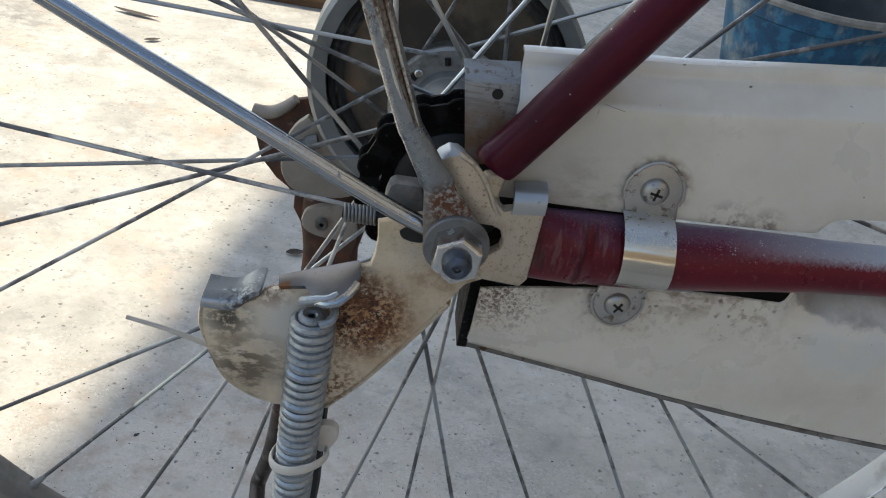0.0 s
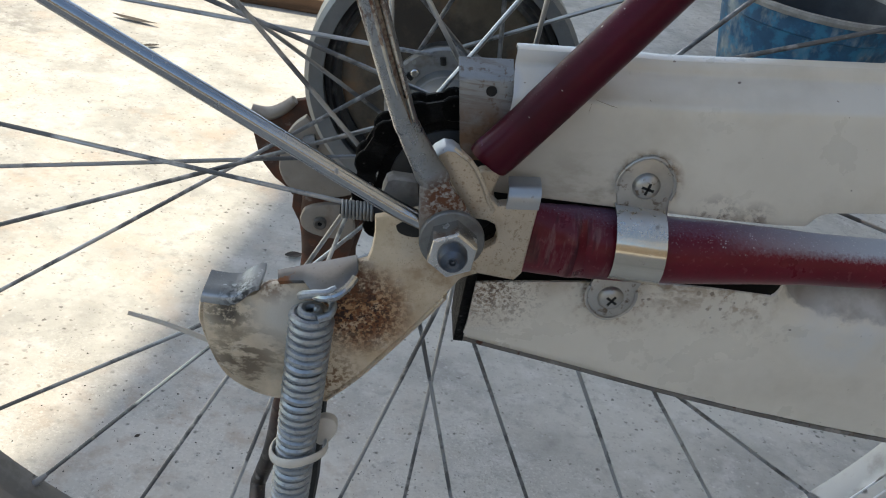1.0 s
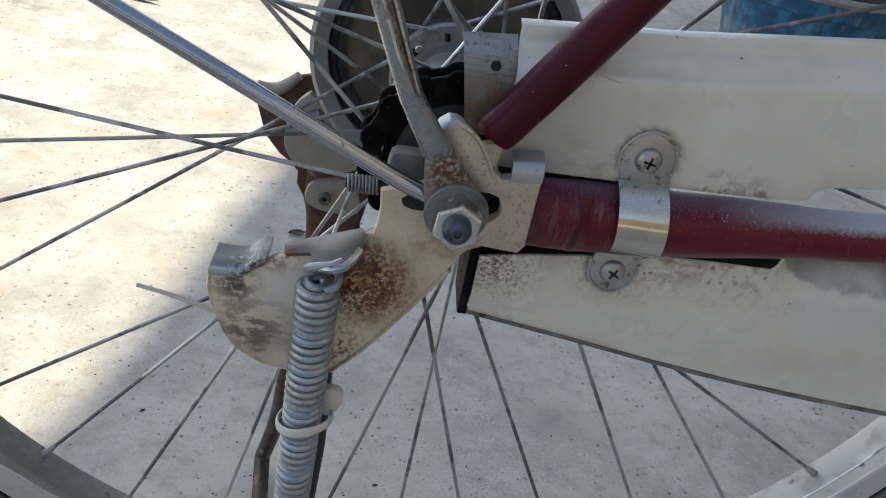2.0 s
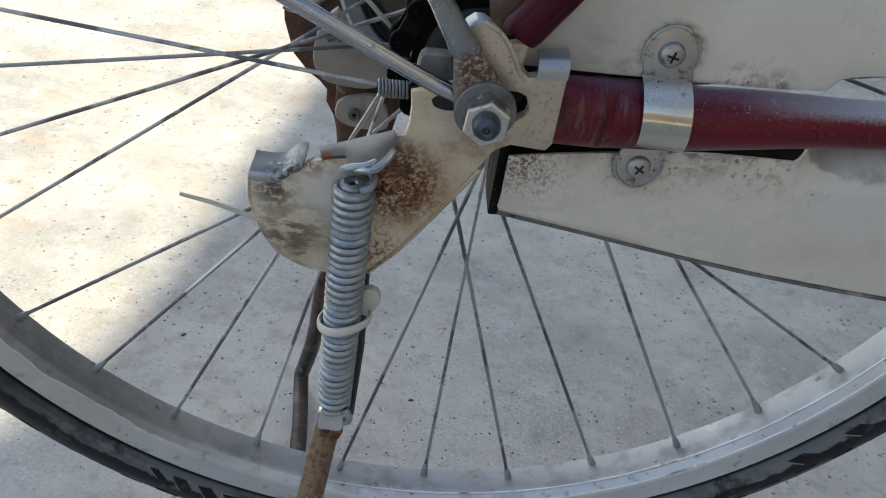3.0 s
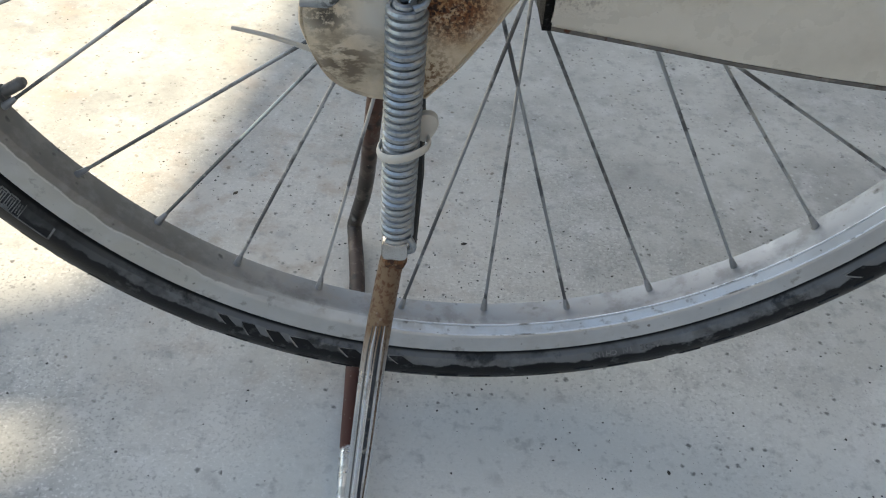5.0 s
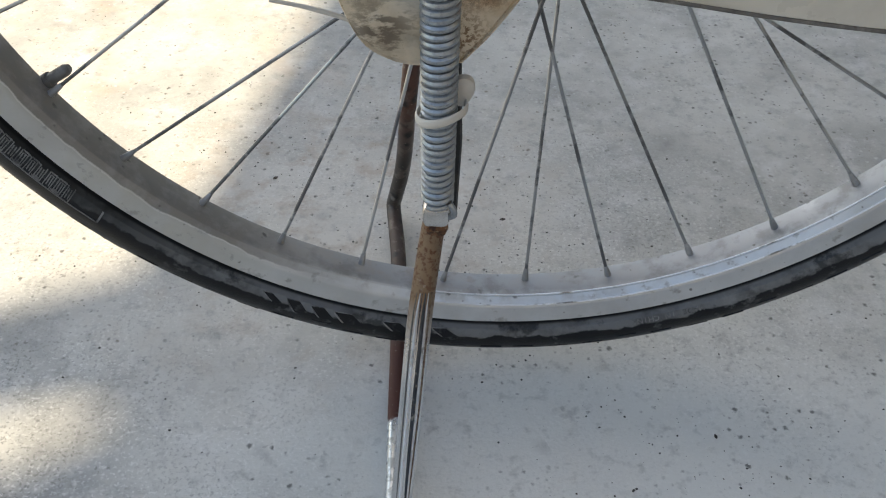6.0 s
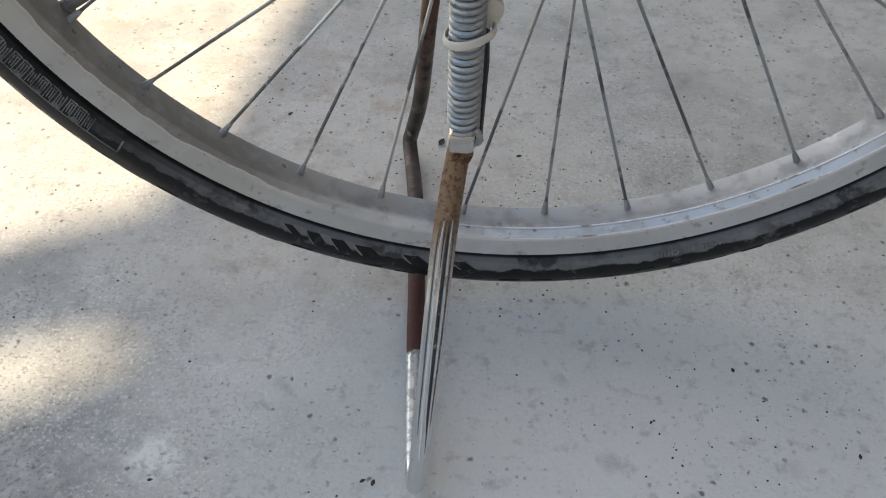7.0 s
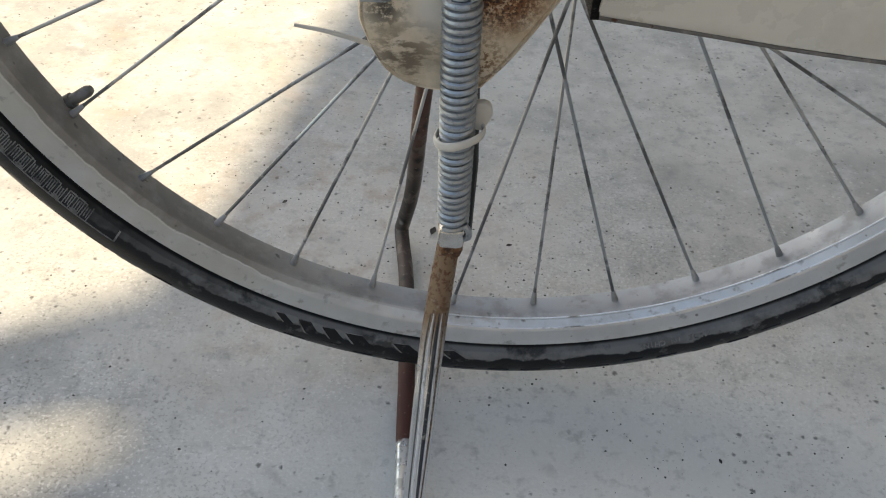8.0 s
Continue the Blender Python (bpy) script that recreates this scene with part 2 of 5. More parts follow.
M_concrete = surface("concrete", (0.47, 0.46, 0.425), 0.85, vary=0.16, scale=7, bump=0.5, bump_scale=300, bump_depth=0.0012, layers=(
    dict(colour=(0.58, 0.57, 0.53), scale=4.5, lo=0.45, hi=0.68, amount=0.8),
    dict(colour=(0.31, 0.305, 0.285), scale=13, lo=0.46, hi=0.66, amount=0.75),
    dict(colour=(0.60, 0.59, 0.57), scale=34, lo=0.52, hi=0.68, amount=0.6),
    dict(colour=(0.38, 0.32, 0.26), scale=15, lo=0.54, hi=0.70, amount=0.14),
    dict(colour=(0.29, 0.285, 0.275), scale=75, lo=0.55, hi=0.70, amount=0.6),
    # floor made paler towards the viewer, in place of stronger light there
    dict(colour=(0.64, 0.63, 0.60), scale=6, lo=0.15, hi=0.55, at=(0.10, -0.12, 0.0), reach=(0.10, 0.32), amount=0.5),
    dict(colour=(0.20, 0.19, 0.175), scale=45, lo=0.42, hi=0.60, at=(-0.47, 0.93, 0.0), reach=(0.03, 0.10), amount=0.7),
    dict(colour=(0.22, 0.22, 0.22), scale=90, lo=0.35, hi=0.62, at=(-0.215, -0.020, 0.0), reach=(0.02, 0.065), amount=0.6),
    dict(colour=(0.74, 0.73, 0.71), scale=130, lo=0.36, hi=0.52, at=(-0.178, -0.016, 0.0), reach=(0.012, 0.022), ragged=(90, 0.010), amount=0.95, detail=8.0),
    dict(colour=(0.62, 0.61, 0.58), scale=50, lo=0.35, hi=0.6, at=(0.248, 0.088, 0.0), reach=(0.012, 0.034), amount=0.8),
    dict(colour=(0.26, 0.25, 0.24), scale=60, lo=0.35, hi=0.6, at=(0.134, 0.104, 0.0), reach=(0.002, 0.012), amount=0.7),
    dict(colour=(0.26, 0.25, 0.24), scale=60, lo=0.35, hi=0.6, at=(0.170, 0.107, 0.0), reach=(0.002, 0.009), amount=0.7),
    dict(colour=(0.27, 0.265, 0.26), scale=180, lo=0.58, hi=0.74, detail=2.0, amount=0.6, patch=(22, 0.44, 0.62), at=(0.05, 0.10, 0.0), reach=(0.25, 0.5)),
    dict(colour=(0.62, 0.61, 0.60), scale=260, lo=0.58, hi=0.72, detail=2.0, amount=0.5, patch=(30, 0.44, 0.60)),
    dict(colour=(0.15, 0.15, 0.14), scale=440, lo=0.54, hi=0.64, detail=2.0, amount=0.60, patch=(21, 0.36, 0.58), at=(-0.08, 0.02, 0.0), reach=(0.20, 0.40)),
    dict(colour=(0.76, 0.75, 0.72), scale=460, lo=0.55, hi=0.64, detail=2.0, amount=0.60, patch=(24, 0.36, 0.58), at=(-0.08, 0.02, 0.0), reach=(0.20, 0.40)),
    dict(colour=(0.17, 0.16, 0.15), scale=170, lo=0.672, hi=0.72, detail=2.0, amount=0.7),
    dict(colour=(0.50, 0.37, 0.27), scale=19, lo=0.52, hi=0.68, at=(-0.45, 0.62, 0.0), reach=(0.25, 0.55), amount=0.55),
    # two more pale patches put missing light into the floor colour
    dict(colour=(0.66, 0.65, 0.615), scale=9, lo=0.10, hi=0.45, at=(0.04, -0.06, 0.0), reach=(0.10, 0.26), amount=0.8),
    dict(colour=(0.66, 0.62, 0.56), scale=16, lo=0.20, hi=0.55, at=(-0.09, 0.19, 0.0), reach=(0.05, 0.20), amount=0.7),
    dict(colour=(0.36, 0.27, 0.20), scale=48, lo=0.52, hi=0.66, at=(-0.10, 0.23, 0.0), reach=(0.05, 0.20), amount=0.5),
    dict(colour=(0.27, 0.265, 0.255), scale=95, lo=0.56, hi=0.76, detail=3.0, amount=0.6),
    dict(colour=(0.31, 0.30, 0.285), scale=55, spots=(0.42, 0.25, 0.30), amount=0.45),
    dict(colour=(0.68, 0.67, 0.64), scale=240, spots=(0.42, 0.50, 0.30), amount=0.55, patch=(26, 0.40, 0.56)),
    dict(colour=(0.16, 0.155, 0.145), scale=260, spots=(0.36, 0.42, 0.22), amount=0.70, patch=(24, 0.44, 0.58)),
    dict(colour=(0.12, 0.115, 0.105), scale=165, spots=(0.34, 0.38, 0.18), amount=0.88, patch=(16, 0.40, 0.52)),
    dict(colour=(0.17, 0.135, 0.105), scale=110, spots=(0.22, 0.22, 0.12), amount=0.75, patch=(9, 0.42, 0.56))))
M_grit = surface("grit", (0.06, 0.055, 0.05), 0.9, vary=0.5, scale=40)
M_cream = surface("cream_paint", (0.68, 0.620, 0.525), 0.28, vary=0.06, scale=18, bump=0.08, coat=0.9, layers=(
    dict(colour=(0.48, 0.42, 0.33), scale=26, lo=0.48, hi=0.72, amount=0.6, rough=0.5),
    # brownish darkening beside the seat stay: grime, with shade put into the colour
    dict(colour=(0.36, 0.325, 0.275), scale=22, lo=0.18, hi=0.50, at=(0.024, 0.0315, 0.322), reach=(0.010, 0.045), ragged=(40, 0.012), amount=0.75, rough=0.45),
    dict(colour=(0.24, 0.19, 0.14), scale=160, lo=0.46, hi=0.62, at=(0.040, 0.0315, 0.314), reach=(0.004, 0.022), stretch=(0.5, 1, 1), amount=0.6, rough=0.6, detail=8.0),
    dict(colour=(0.20, 0.14, 0.10), scale=330, spots=(0.16, 0.16, 0.05), amount=0.85),
    dict(colour=(0.10, 0.07, 0.055), scale=95, spots=(0.085, 0.30, 0.03), amount=0.9),
    dict(colour=(0.07, 0.035, 0.02), scale=620, spots=(0.42, 0.70, 0.15), at=(0.018, 0.035, 0.279), reach=(0.005, 0.020), amount=0.9),
    dict(colour=(0.09, 0.05, 0.03), scale=520, spots=(0.40, 0.50, 0.15), at=(0.062, 0.033, 0.287), reach=(0.004, 0.024), amount=0.85),
    dict(colour=(0.08, 0.05, 0.035), scale=450, spots=(0.40, 0.55, 0.15), at=(0.094, 0.033, 0.2885), reach=(0.004, 0.020), amount=0.85),
    dict(colour=(0.10, 0.045, 0.02), scale=500, lo=0.40, hi=0.52, at=(0.0552, 0.0305, 0.2820), reach=(0.0086, 0.0105), ragged=(300, 0.002), amount=0.85, detail=8.0),
    dict(colour=(0.235, 0.21, 0.195), scale=90, lo=0.20, hi=0.45, at=(0.12, 0.037, 0.2955), reach=(0.012, 0.0136), ragged=(240, 0.006), rough=0.5, amount=0.85),
    dict(colour=(0.235, 0.21, 0.195), scale=90, lo=0.20, hi=0.45, at=(0.1275, 0.037, 0.2965), reach=(0.015, 0.0166), ragged=(240, 0.006), rough=0.5, amount=0.85),
    dict(colour=(0.235, 0.21, 0.195), scale=90, lo=0.20, hi=0.45, at=(0.136, 0.037, 0.297), reach=(0.016, 0.0176), ragged=(240, 0.006), rough=0.5, amount=0.85),
    dict(colour=(0.235, 0.21, 0.195), scale=90, lo=0.20, hi=0.45, at=(0.145, 0.037, 0.297), reach=(0.0158, 0.0174), ragged=(240, 0.006), rough=0.5, amount=0.85),
    dict(colour=(0.235, 0.21, 0.195), scale=90, lo=0.20, hi=0.45, at=(0.155, 0.037, 0.2975), reach=(0.016, 0.0176), ragged=(240, 0.006), rough=0.5, amount=0.85),
    # pale blue-grey patch paints the sky reflected in the dent
    dict(colour=(0.60, 0.61, 0.62), scale=60, lo=0.30, hi=0.60, at=(0.138, 0.034, 0.281), reach=(0.010, 0.022), rough=0.3, amount=0.7),
    dict(colour=(0.20, 0.105, 0.045), scale=700, lo=0.46, hi=0.57, at=(0.016, 0.035, 0.277), reach=(0.002, 0.017), amount=0.8, detail=8.0),
    dict(colour=(0.09, 0.04, 0.02), scale=900, lo=0.50, hi=0.58, at=(0.019, 0.035, 0.278), reach=(0.004, 0.020), amount=0.8, detail=8.0),
    dict(colour=(0.24, 0.13, 0.06), scale=300, lo=0.50, hi=0.62, at=(0.060, 0.033, 0.286), reach=(0.004, 0.024), amount=0.75, detail=8.0),
    dict(colour=(0.24, 0.13, 0.06), scale=300, lo=0.44, hi=0.60, at=(0.056, 0.033, 0.322), reach=(0.0095, 0.012), amount=0.7, detail=8.0),
    dict(colour=(0.20, 0.12, 0.07), scale=240, lo=0.42, hi=0.56, at=(0.075, 0.033, 0.2885), reach=(0.003, 0.014), stretch=(0.5, 1, 1), amount=0.75, detail=8.0),
    dict(colour=(0.26, 0.17, 0.10), scale=240, lo=0.38, hi=0.54, at=(0.035, 0.033, 0.2850), reach=(0.002, 0.010), stretch=(0.5, 1, 1), amount=0.6, detail=8.0),
    dict(colour=(0.24, 0.14, 0.07), scale=330, lo=0.46, hi=0.60, at=(0.095, 0.033, 0.288), reach=(0.004, 0.020), amount=0.7, detail=8.0),
    dict(colour=(0.13, 0.09, 0.07), scale=260, lo=0.46, hi=0.56, at=(0.080, 0.0315, 0.3142), reach=(0.002, 0.009), amount=0.85, detail=8.0),
    dict(colour=(0.13, 0.09, 0.07), scale=260, lo=0.42, hi=0.56, at=(0.092, 0.0315, 0.3146), reach=(0.001, 0.008), amount=0.85, detail=8.0),
    dict(colour=(0.20, 0.09, 0.04), scale=140, lo=0.30, hi=0.52, at=(0.003, 0.037, 0.323), reach=(0.007, 0.012), amount=0.9),
    dict(colour=(0.45, 0.46, 0.47), scale=140, lo=0.20, hi=0.30, at=(0.004, 0.037, 0.342), reach=(0.009, 0.011), amount=0.8)))
M_rear = surface("bare_rusty_sheet", (0.27, 0.275, 0.275), 0.42, 0.5, vary=0.18, scale=90, bump=0.15, layers=(
    dict(colour=(0.17, 0.085, 0.035), scale=90, lo=0.15, hi=0.50, at=(0.006, 0.037, 0.3170), reach=(0.018, 0.025), ragged=(120, 0.005), amount=0.92),
    dict(colour=(0.035, 0.022, 0.015), scale=120, lo=0.48, hi=0.62, at=(0.010, 0.037, 0.3200), reach=(0.006, 0.016), amount=0.85),
    dict(colour=(0.16, 0.11, 0.08), scale=1.0, lo=0.52, hi=0.62, stretch=(60, 60, 700), amount=0.5),
    dict(colour=(0.12, 0.07, 0.04), scale=420, lo=0.57, hi=0.64, amount=0.7)))
M_edge = surface("grimy_edge", (0.15, 0.135, 0.12), 0.6, 0.2, vary=0.3, scale=120, layers=(
    dict(colour=(0.28, 0.25, 0.22), scale=90, lo=0.54, hi=0.66),
    dict(colour=RUST_DARK, scale=300, lo=0.6, hi=0.66)))
M_maroon = surface("maroon_paint", (0.062, 0.003, 0.011), 0.34, 0.15, vary=0.22, scale=30, bump=0.12, bump_scale=1500, coat=0.12, gloss=0.14, layers=(
    # purple tint and pale grains on upward faces paint the sky's sheen
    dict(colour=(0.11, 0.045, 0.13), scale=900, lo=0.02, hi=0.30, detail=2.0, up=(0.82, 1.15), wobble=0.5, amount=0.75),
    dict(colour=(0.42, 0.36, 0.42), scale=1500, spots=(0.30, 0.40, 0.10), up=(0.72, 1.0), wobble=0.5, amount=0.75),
    dict(colour=(0.035, 0.003, 0.006), scale=40, lo=0.52, hi=0.66, amount=0.6),
    dict(colour=(0.60, 0.50, 0.47), scale=420, spots=(0.18, 0.10, 0.05), amount=0.9),
    dict(colour=(0.62, 0.52, 0.48), scale=140, lo=0.715, hi=0.73, detail=3.0)))
M_maroon_dusty = surface("dusty_maroon_paint", (0.115, 0.005, 0.013), 0.30, 0.15, vary=0.25, scale=30, bump=0.1, coat=0.12, gloss=0.25, layers=(
    dict(colour=(0.20, 0.05, 0.06), scale=500, lo=0.62, hi=0.70, detail=2.0, amount=0.5),
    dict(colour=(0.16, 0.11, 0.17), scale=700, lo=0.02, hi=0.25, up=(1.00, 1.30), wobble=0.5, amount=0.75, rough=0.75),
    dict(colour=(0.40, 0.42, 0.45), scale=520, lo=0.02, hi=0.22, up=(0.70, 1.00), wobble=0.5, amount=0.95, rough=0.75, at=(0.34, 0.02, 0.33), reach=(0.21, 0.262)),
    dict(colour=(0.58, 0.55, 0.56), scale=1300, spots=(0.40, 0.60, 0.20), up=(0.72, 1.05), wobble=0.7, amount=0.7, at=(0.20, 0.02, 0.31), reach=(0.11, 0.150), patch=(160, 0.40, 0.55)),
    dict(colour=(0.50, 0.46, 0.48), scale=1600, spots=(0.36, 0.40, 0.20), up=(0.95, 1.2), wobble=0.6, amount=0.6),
    dict(colour=(0.30, 0.22, 0.21), scale=1.0, lo=0.50, hi=0.60, at=(0.0385, 0.021, 0.300), reach=(0.010, 0.0135), stretch=(300, 40, 60), amount=0.22),
    dict(colour=(0.13, 0.085, 0.065), scale=300, lo=0.30, hi=0.52, at=(0.0225, 0.021, 0.296), reach=(0.004, 0.0085), rough=0.7, amount=0.7),
    dict(colour=(0.02, 0.004, 0.006), scale=1.0, lo=0.52, hi=0.62, at=(0.0360, 0.021, 0.300), reach=(0.010, 0.0135), stretch=(300, 40, 40), amount=0.6),
    dict(colour=(0.62, 0.52, 0.48), scale=150, lo=0.705, hi=0.72, detail=3.0, stretch=(0.5, 1, 1))))
M_chrome = surface("worn_chrome", (0.40, 0.41, 0.42), 0.13, 1.0, vary=0.10, scale=45, bump=0.06, layers=(
    dict(colour=(0.30, 0.29, 0.28), scale=300, lo=0.62, hi=0.70, rough=0.6, metal=0.4),
    dict(colour=RUST_DARK, scale=240, lo=0.70, hi=0.74)))
M_leg = surface("chromed_stand_leg", (0.72, 0.735, 0.75), 0.18, 1.0, vary=0.10, scale=45, bump=0.08, layers=(
    dict(colour=(0.21, 0.13, 0.07), scale=160, lo=0.10, hi=0.36, at=(-0.037, 0.02, 0.165), reach=(0.036, 0.068), rough=0.4, metal=0.7, amount=0.95),
    dict(colour=(0.12, 0.042, 0.015), scale=430, lo=0.50, hi=0.58, at=(-0.037, 0.02, 0.165), reach=(0.014, 0.065), detail=10.0, amount=0.85),
    dict(colour=(0.62, 0.64, 0.66), scale=60, lo=0.25, hi=0.50, at=(-0.054, 0.010, 0.004), reach=(0.030, 0.046), rough=0.36, metal=0.7, amount=0.75),
    dict(colour=(0.30, 0.31, 0.32), scale=230, lo=0.50, hi=0.58, at=(-0.054, 0.010, 0.004), reach=(0.030, 0.046), rough=0.5, metal=0.5, amount=0.7, detail=8.0),
    dict(colour=(0.085, 0.030, 0.022), scale=60, lo=0.05, hi=0.20, at=(-0.054, 0.090, 0.007), reach=(0.054, 0.057), ragged=(170, 0.014)),
    dict(colour=(0.26, 0.20, 0.18), scale=330, spots=(0.30, 0.14, 0.15), at=(-0.054, 0.090, 0.007), reach=(0.050, 0.060), amount=0.8),
    dict(colour=(0.060, 0.053, 0.048), scale=40, lo=0.0, hi=0.25, at=(-0.052, 0.185, 0.100), reach=(0.055, 0.09), rough=0.28, metal=0.9, amount=0.95),
    dict(colour=(0.045, 0.036, 0.030), scale=60, lo=0.0, hi=0.2, at=(-0.057, 0.205, 0.012), reach=(0.050, 0.070), rough=0.5, metal=0.4, amount=0.97),
    dict(colour=(0.062, 0.040, 0.033), scale=40, lo=0.0, hi=0.2, at=(-0.056, 0.150, 0.007), reach=(0.048, 0.060), rough=0.6, metal=0.3, amount=0.97),
    dict(colour=(0.095, 0.040, 0.026), scale=120, lo=0.28, hi=0.44, at=(-0.042, 0.165, 0.205), reach=(0.095, 0.145), rough=0.6, metal=0.2, amount=0.95),
    dict(colour=(0.012, 0.010, 0.009), scale=130, spots=(0.60, 0.60, 0.25), at=(-0.055, 0.190, 0.050), reach=(0.065, 0.10), rough=0.5, metal=0.3, amount=0.9),
    dict(colour=(0.13, 0.105, 0.09), scale=90, lo=0.52, hi=0.60, at=(-0.055, 0.190, 0.050), reach=(0.065, 0.10), rough=0.3, metal=0.6, amount=0.7),
    # small near-white spot paints the glint on the far bend
    dict(colour=(0.85, 0.86, 0.88), scale=100, lo=0.20, hi=0.40, at=(-0.0625, 0.2020, 0.0200), reach=(0.002, 0.006), rough=0.2, metal=0.9),
    dict(colour=(0.28, 0.24, 0.20), scale=500, lo=0.64, hi=0.72, rough=0.6, metal=0.5)))
# dark colour for the reflections drawn along the stand leg
M_dark_line = surface("dark_chrome_line", (0.07, 0.075, 0.085), 0.3, 0.9, vary=0.3, scale=120, bump=0.1, layers=(
    dict(colour=(0.30, 0.29, 0.27), scale=260, lo=0.60, hi=0.68, rough=0.4, metal=0.8),))
M_lip = surface("grimy_bright_lip", (0.44, 0.46, 0.47), 0.33, 0.9, vary=0.15, scale=80, bump=0.3, layers=(
    dict(colour=(0.20, 0.205, 0.205), scale=60, lo=0.15, hi=0.45, up=(0.75, 1.0), wobble=0.3, rough=0.55, metal=0.5, amount=0.85),
    dict(colour=(0.045, 0.045, 0.042), scale=600, lo=0.44, hi=0.54, rough=0.6, metal=0.3, amount=0.85, detail=9.0, at=(-0.0575, 0.0195, 0.2700), reach=(0.003, 0.0085)),
    dict(colour=(0.50, 0.53, 0.53), scale=420, lo=0.61, hi=0.68, rough=0.3, metal=0.9, amount=0.7)))
M_ear = surface("dull_plated_ear", (0.42, 0.40, 0.37), 0.36, 0.8, vary=0.15, scale=120, bump=0.15, layers=(
    dict(colour=(0.16, 0.12, 0.09), scale=320, lo=0.57, hi=0.66, rough=0.7, metal=0.3),))
M_dull = surface("dull_plating", (0.38, 0.385, 0.385), 0.38, 0.7, vary=0.08, scale=70, bump=0.08, layers=(
    dict(colour=(0.20, 0.18, 0.16), scale=500, spots=(0.30, 0.20, 0.15), rough=0.7, metal=0.3, amount=0.6),))
M_shelf = surface("grey_plated_steel", (0.15, 0.147, 0.143), 0.34, 0.8, vary=0.15, scale=80, bump=0.15, layers=(
    dict(colour=(0.09, 0.075, 0.065), scale=700, spots=(0.35, 0.30, 0.2), rough=0.8, amount=0.7),
    dict(colour=RUST, scale=200, lo=0.5, hi=0.6, at=(-0.046, 0.018, 0.279), reach=(0.002, 0.006))))
M_rib = surface("pale_worn_rib", (0.62, 0.56, 0.46), 0.35, 0.4, vary=0.2, scale=150, layers=(
    dict(colour=(0.20, 0.10, 0.05), scale=420, lo=0.52, hi=0.60, detail=8.0, amount=0.8),
    dict(colour=(0.09, 0.03, 0.014), scale=500, lo=0.40, hi=0.50, at=(-0.0330, 0.006, 0.376), reach=(0.006, 0.018), detail=8.0, amount=0.9)))
M_seam = surface("rusty_seam", (0.20, 0.155, 0.115), 0.35, 0.8, vary=0.3, scale=150, layers=(dict(colour=RUST_DARK, scale=620, lo=0.50, hi=0.58, detail=8.0, amount=0.85),))
M_strut = surface("rusted_chrome_strut", (0.34, 0.342, 0.338), 0.28, 0.9, vary=0.12, scale=60, bump=0.12, layers=(
    dict(colour=(0.22, 0.20, 0.18), scale=900, lo=0.58, hi=0.66, rough=0.6, metal=0.4, amount=0.7),
    dict(colour=(0.09, 0.035, 0.016), scale=620, lo=0.48, hi=0.56, at=(-0.036, 0.006, 0.376), reach=(0.008, 0.022), stretch=(1.0, 1.0, 0.4), detail=8.0),
    dict(colour=(0.24, 0.19, 0.15), scale=160, lo=0.35, hi=0.55, at=(-0.003, 0.014, 0.310), reach=(0.008, 0.013), rough=0.45, metal=0.6, amount=0.8),
    dict(colour=(0.11, 0.040, 0.015), scale=700, lo=0.42, hi=0.52, at=(-0.003, 0.014, 0.315), reach=(0.005, 0.0105), detail=9.0)))
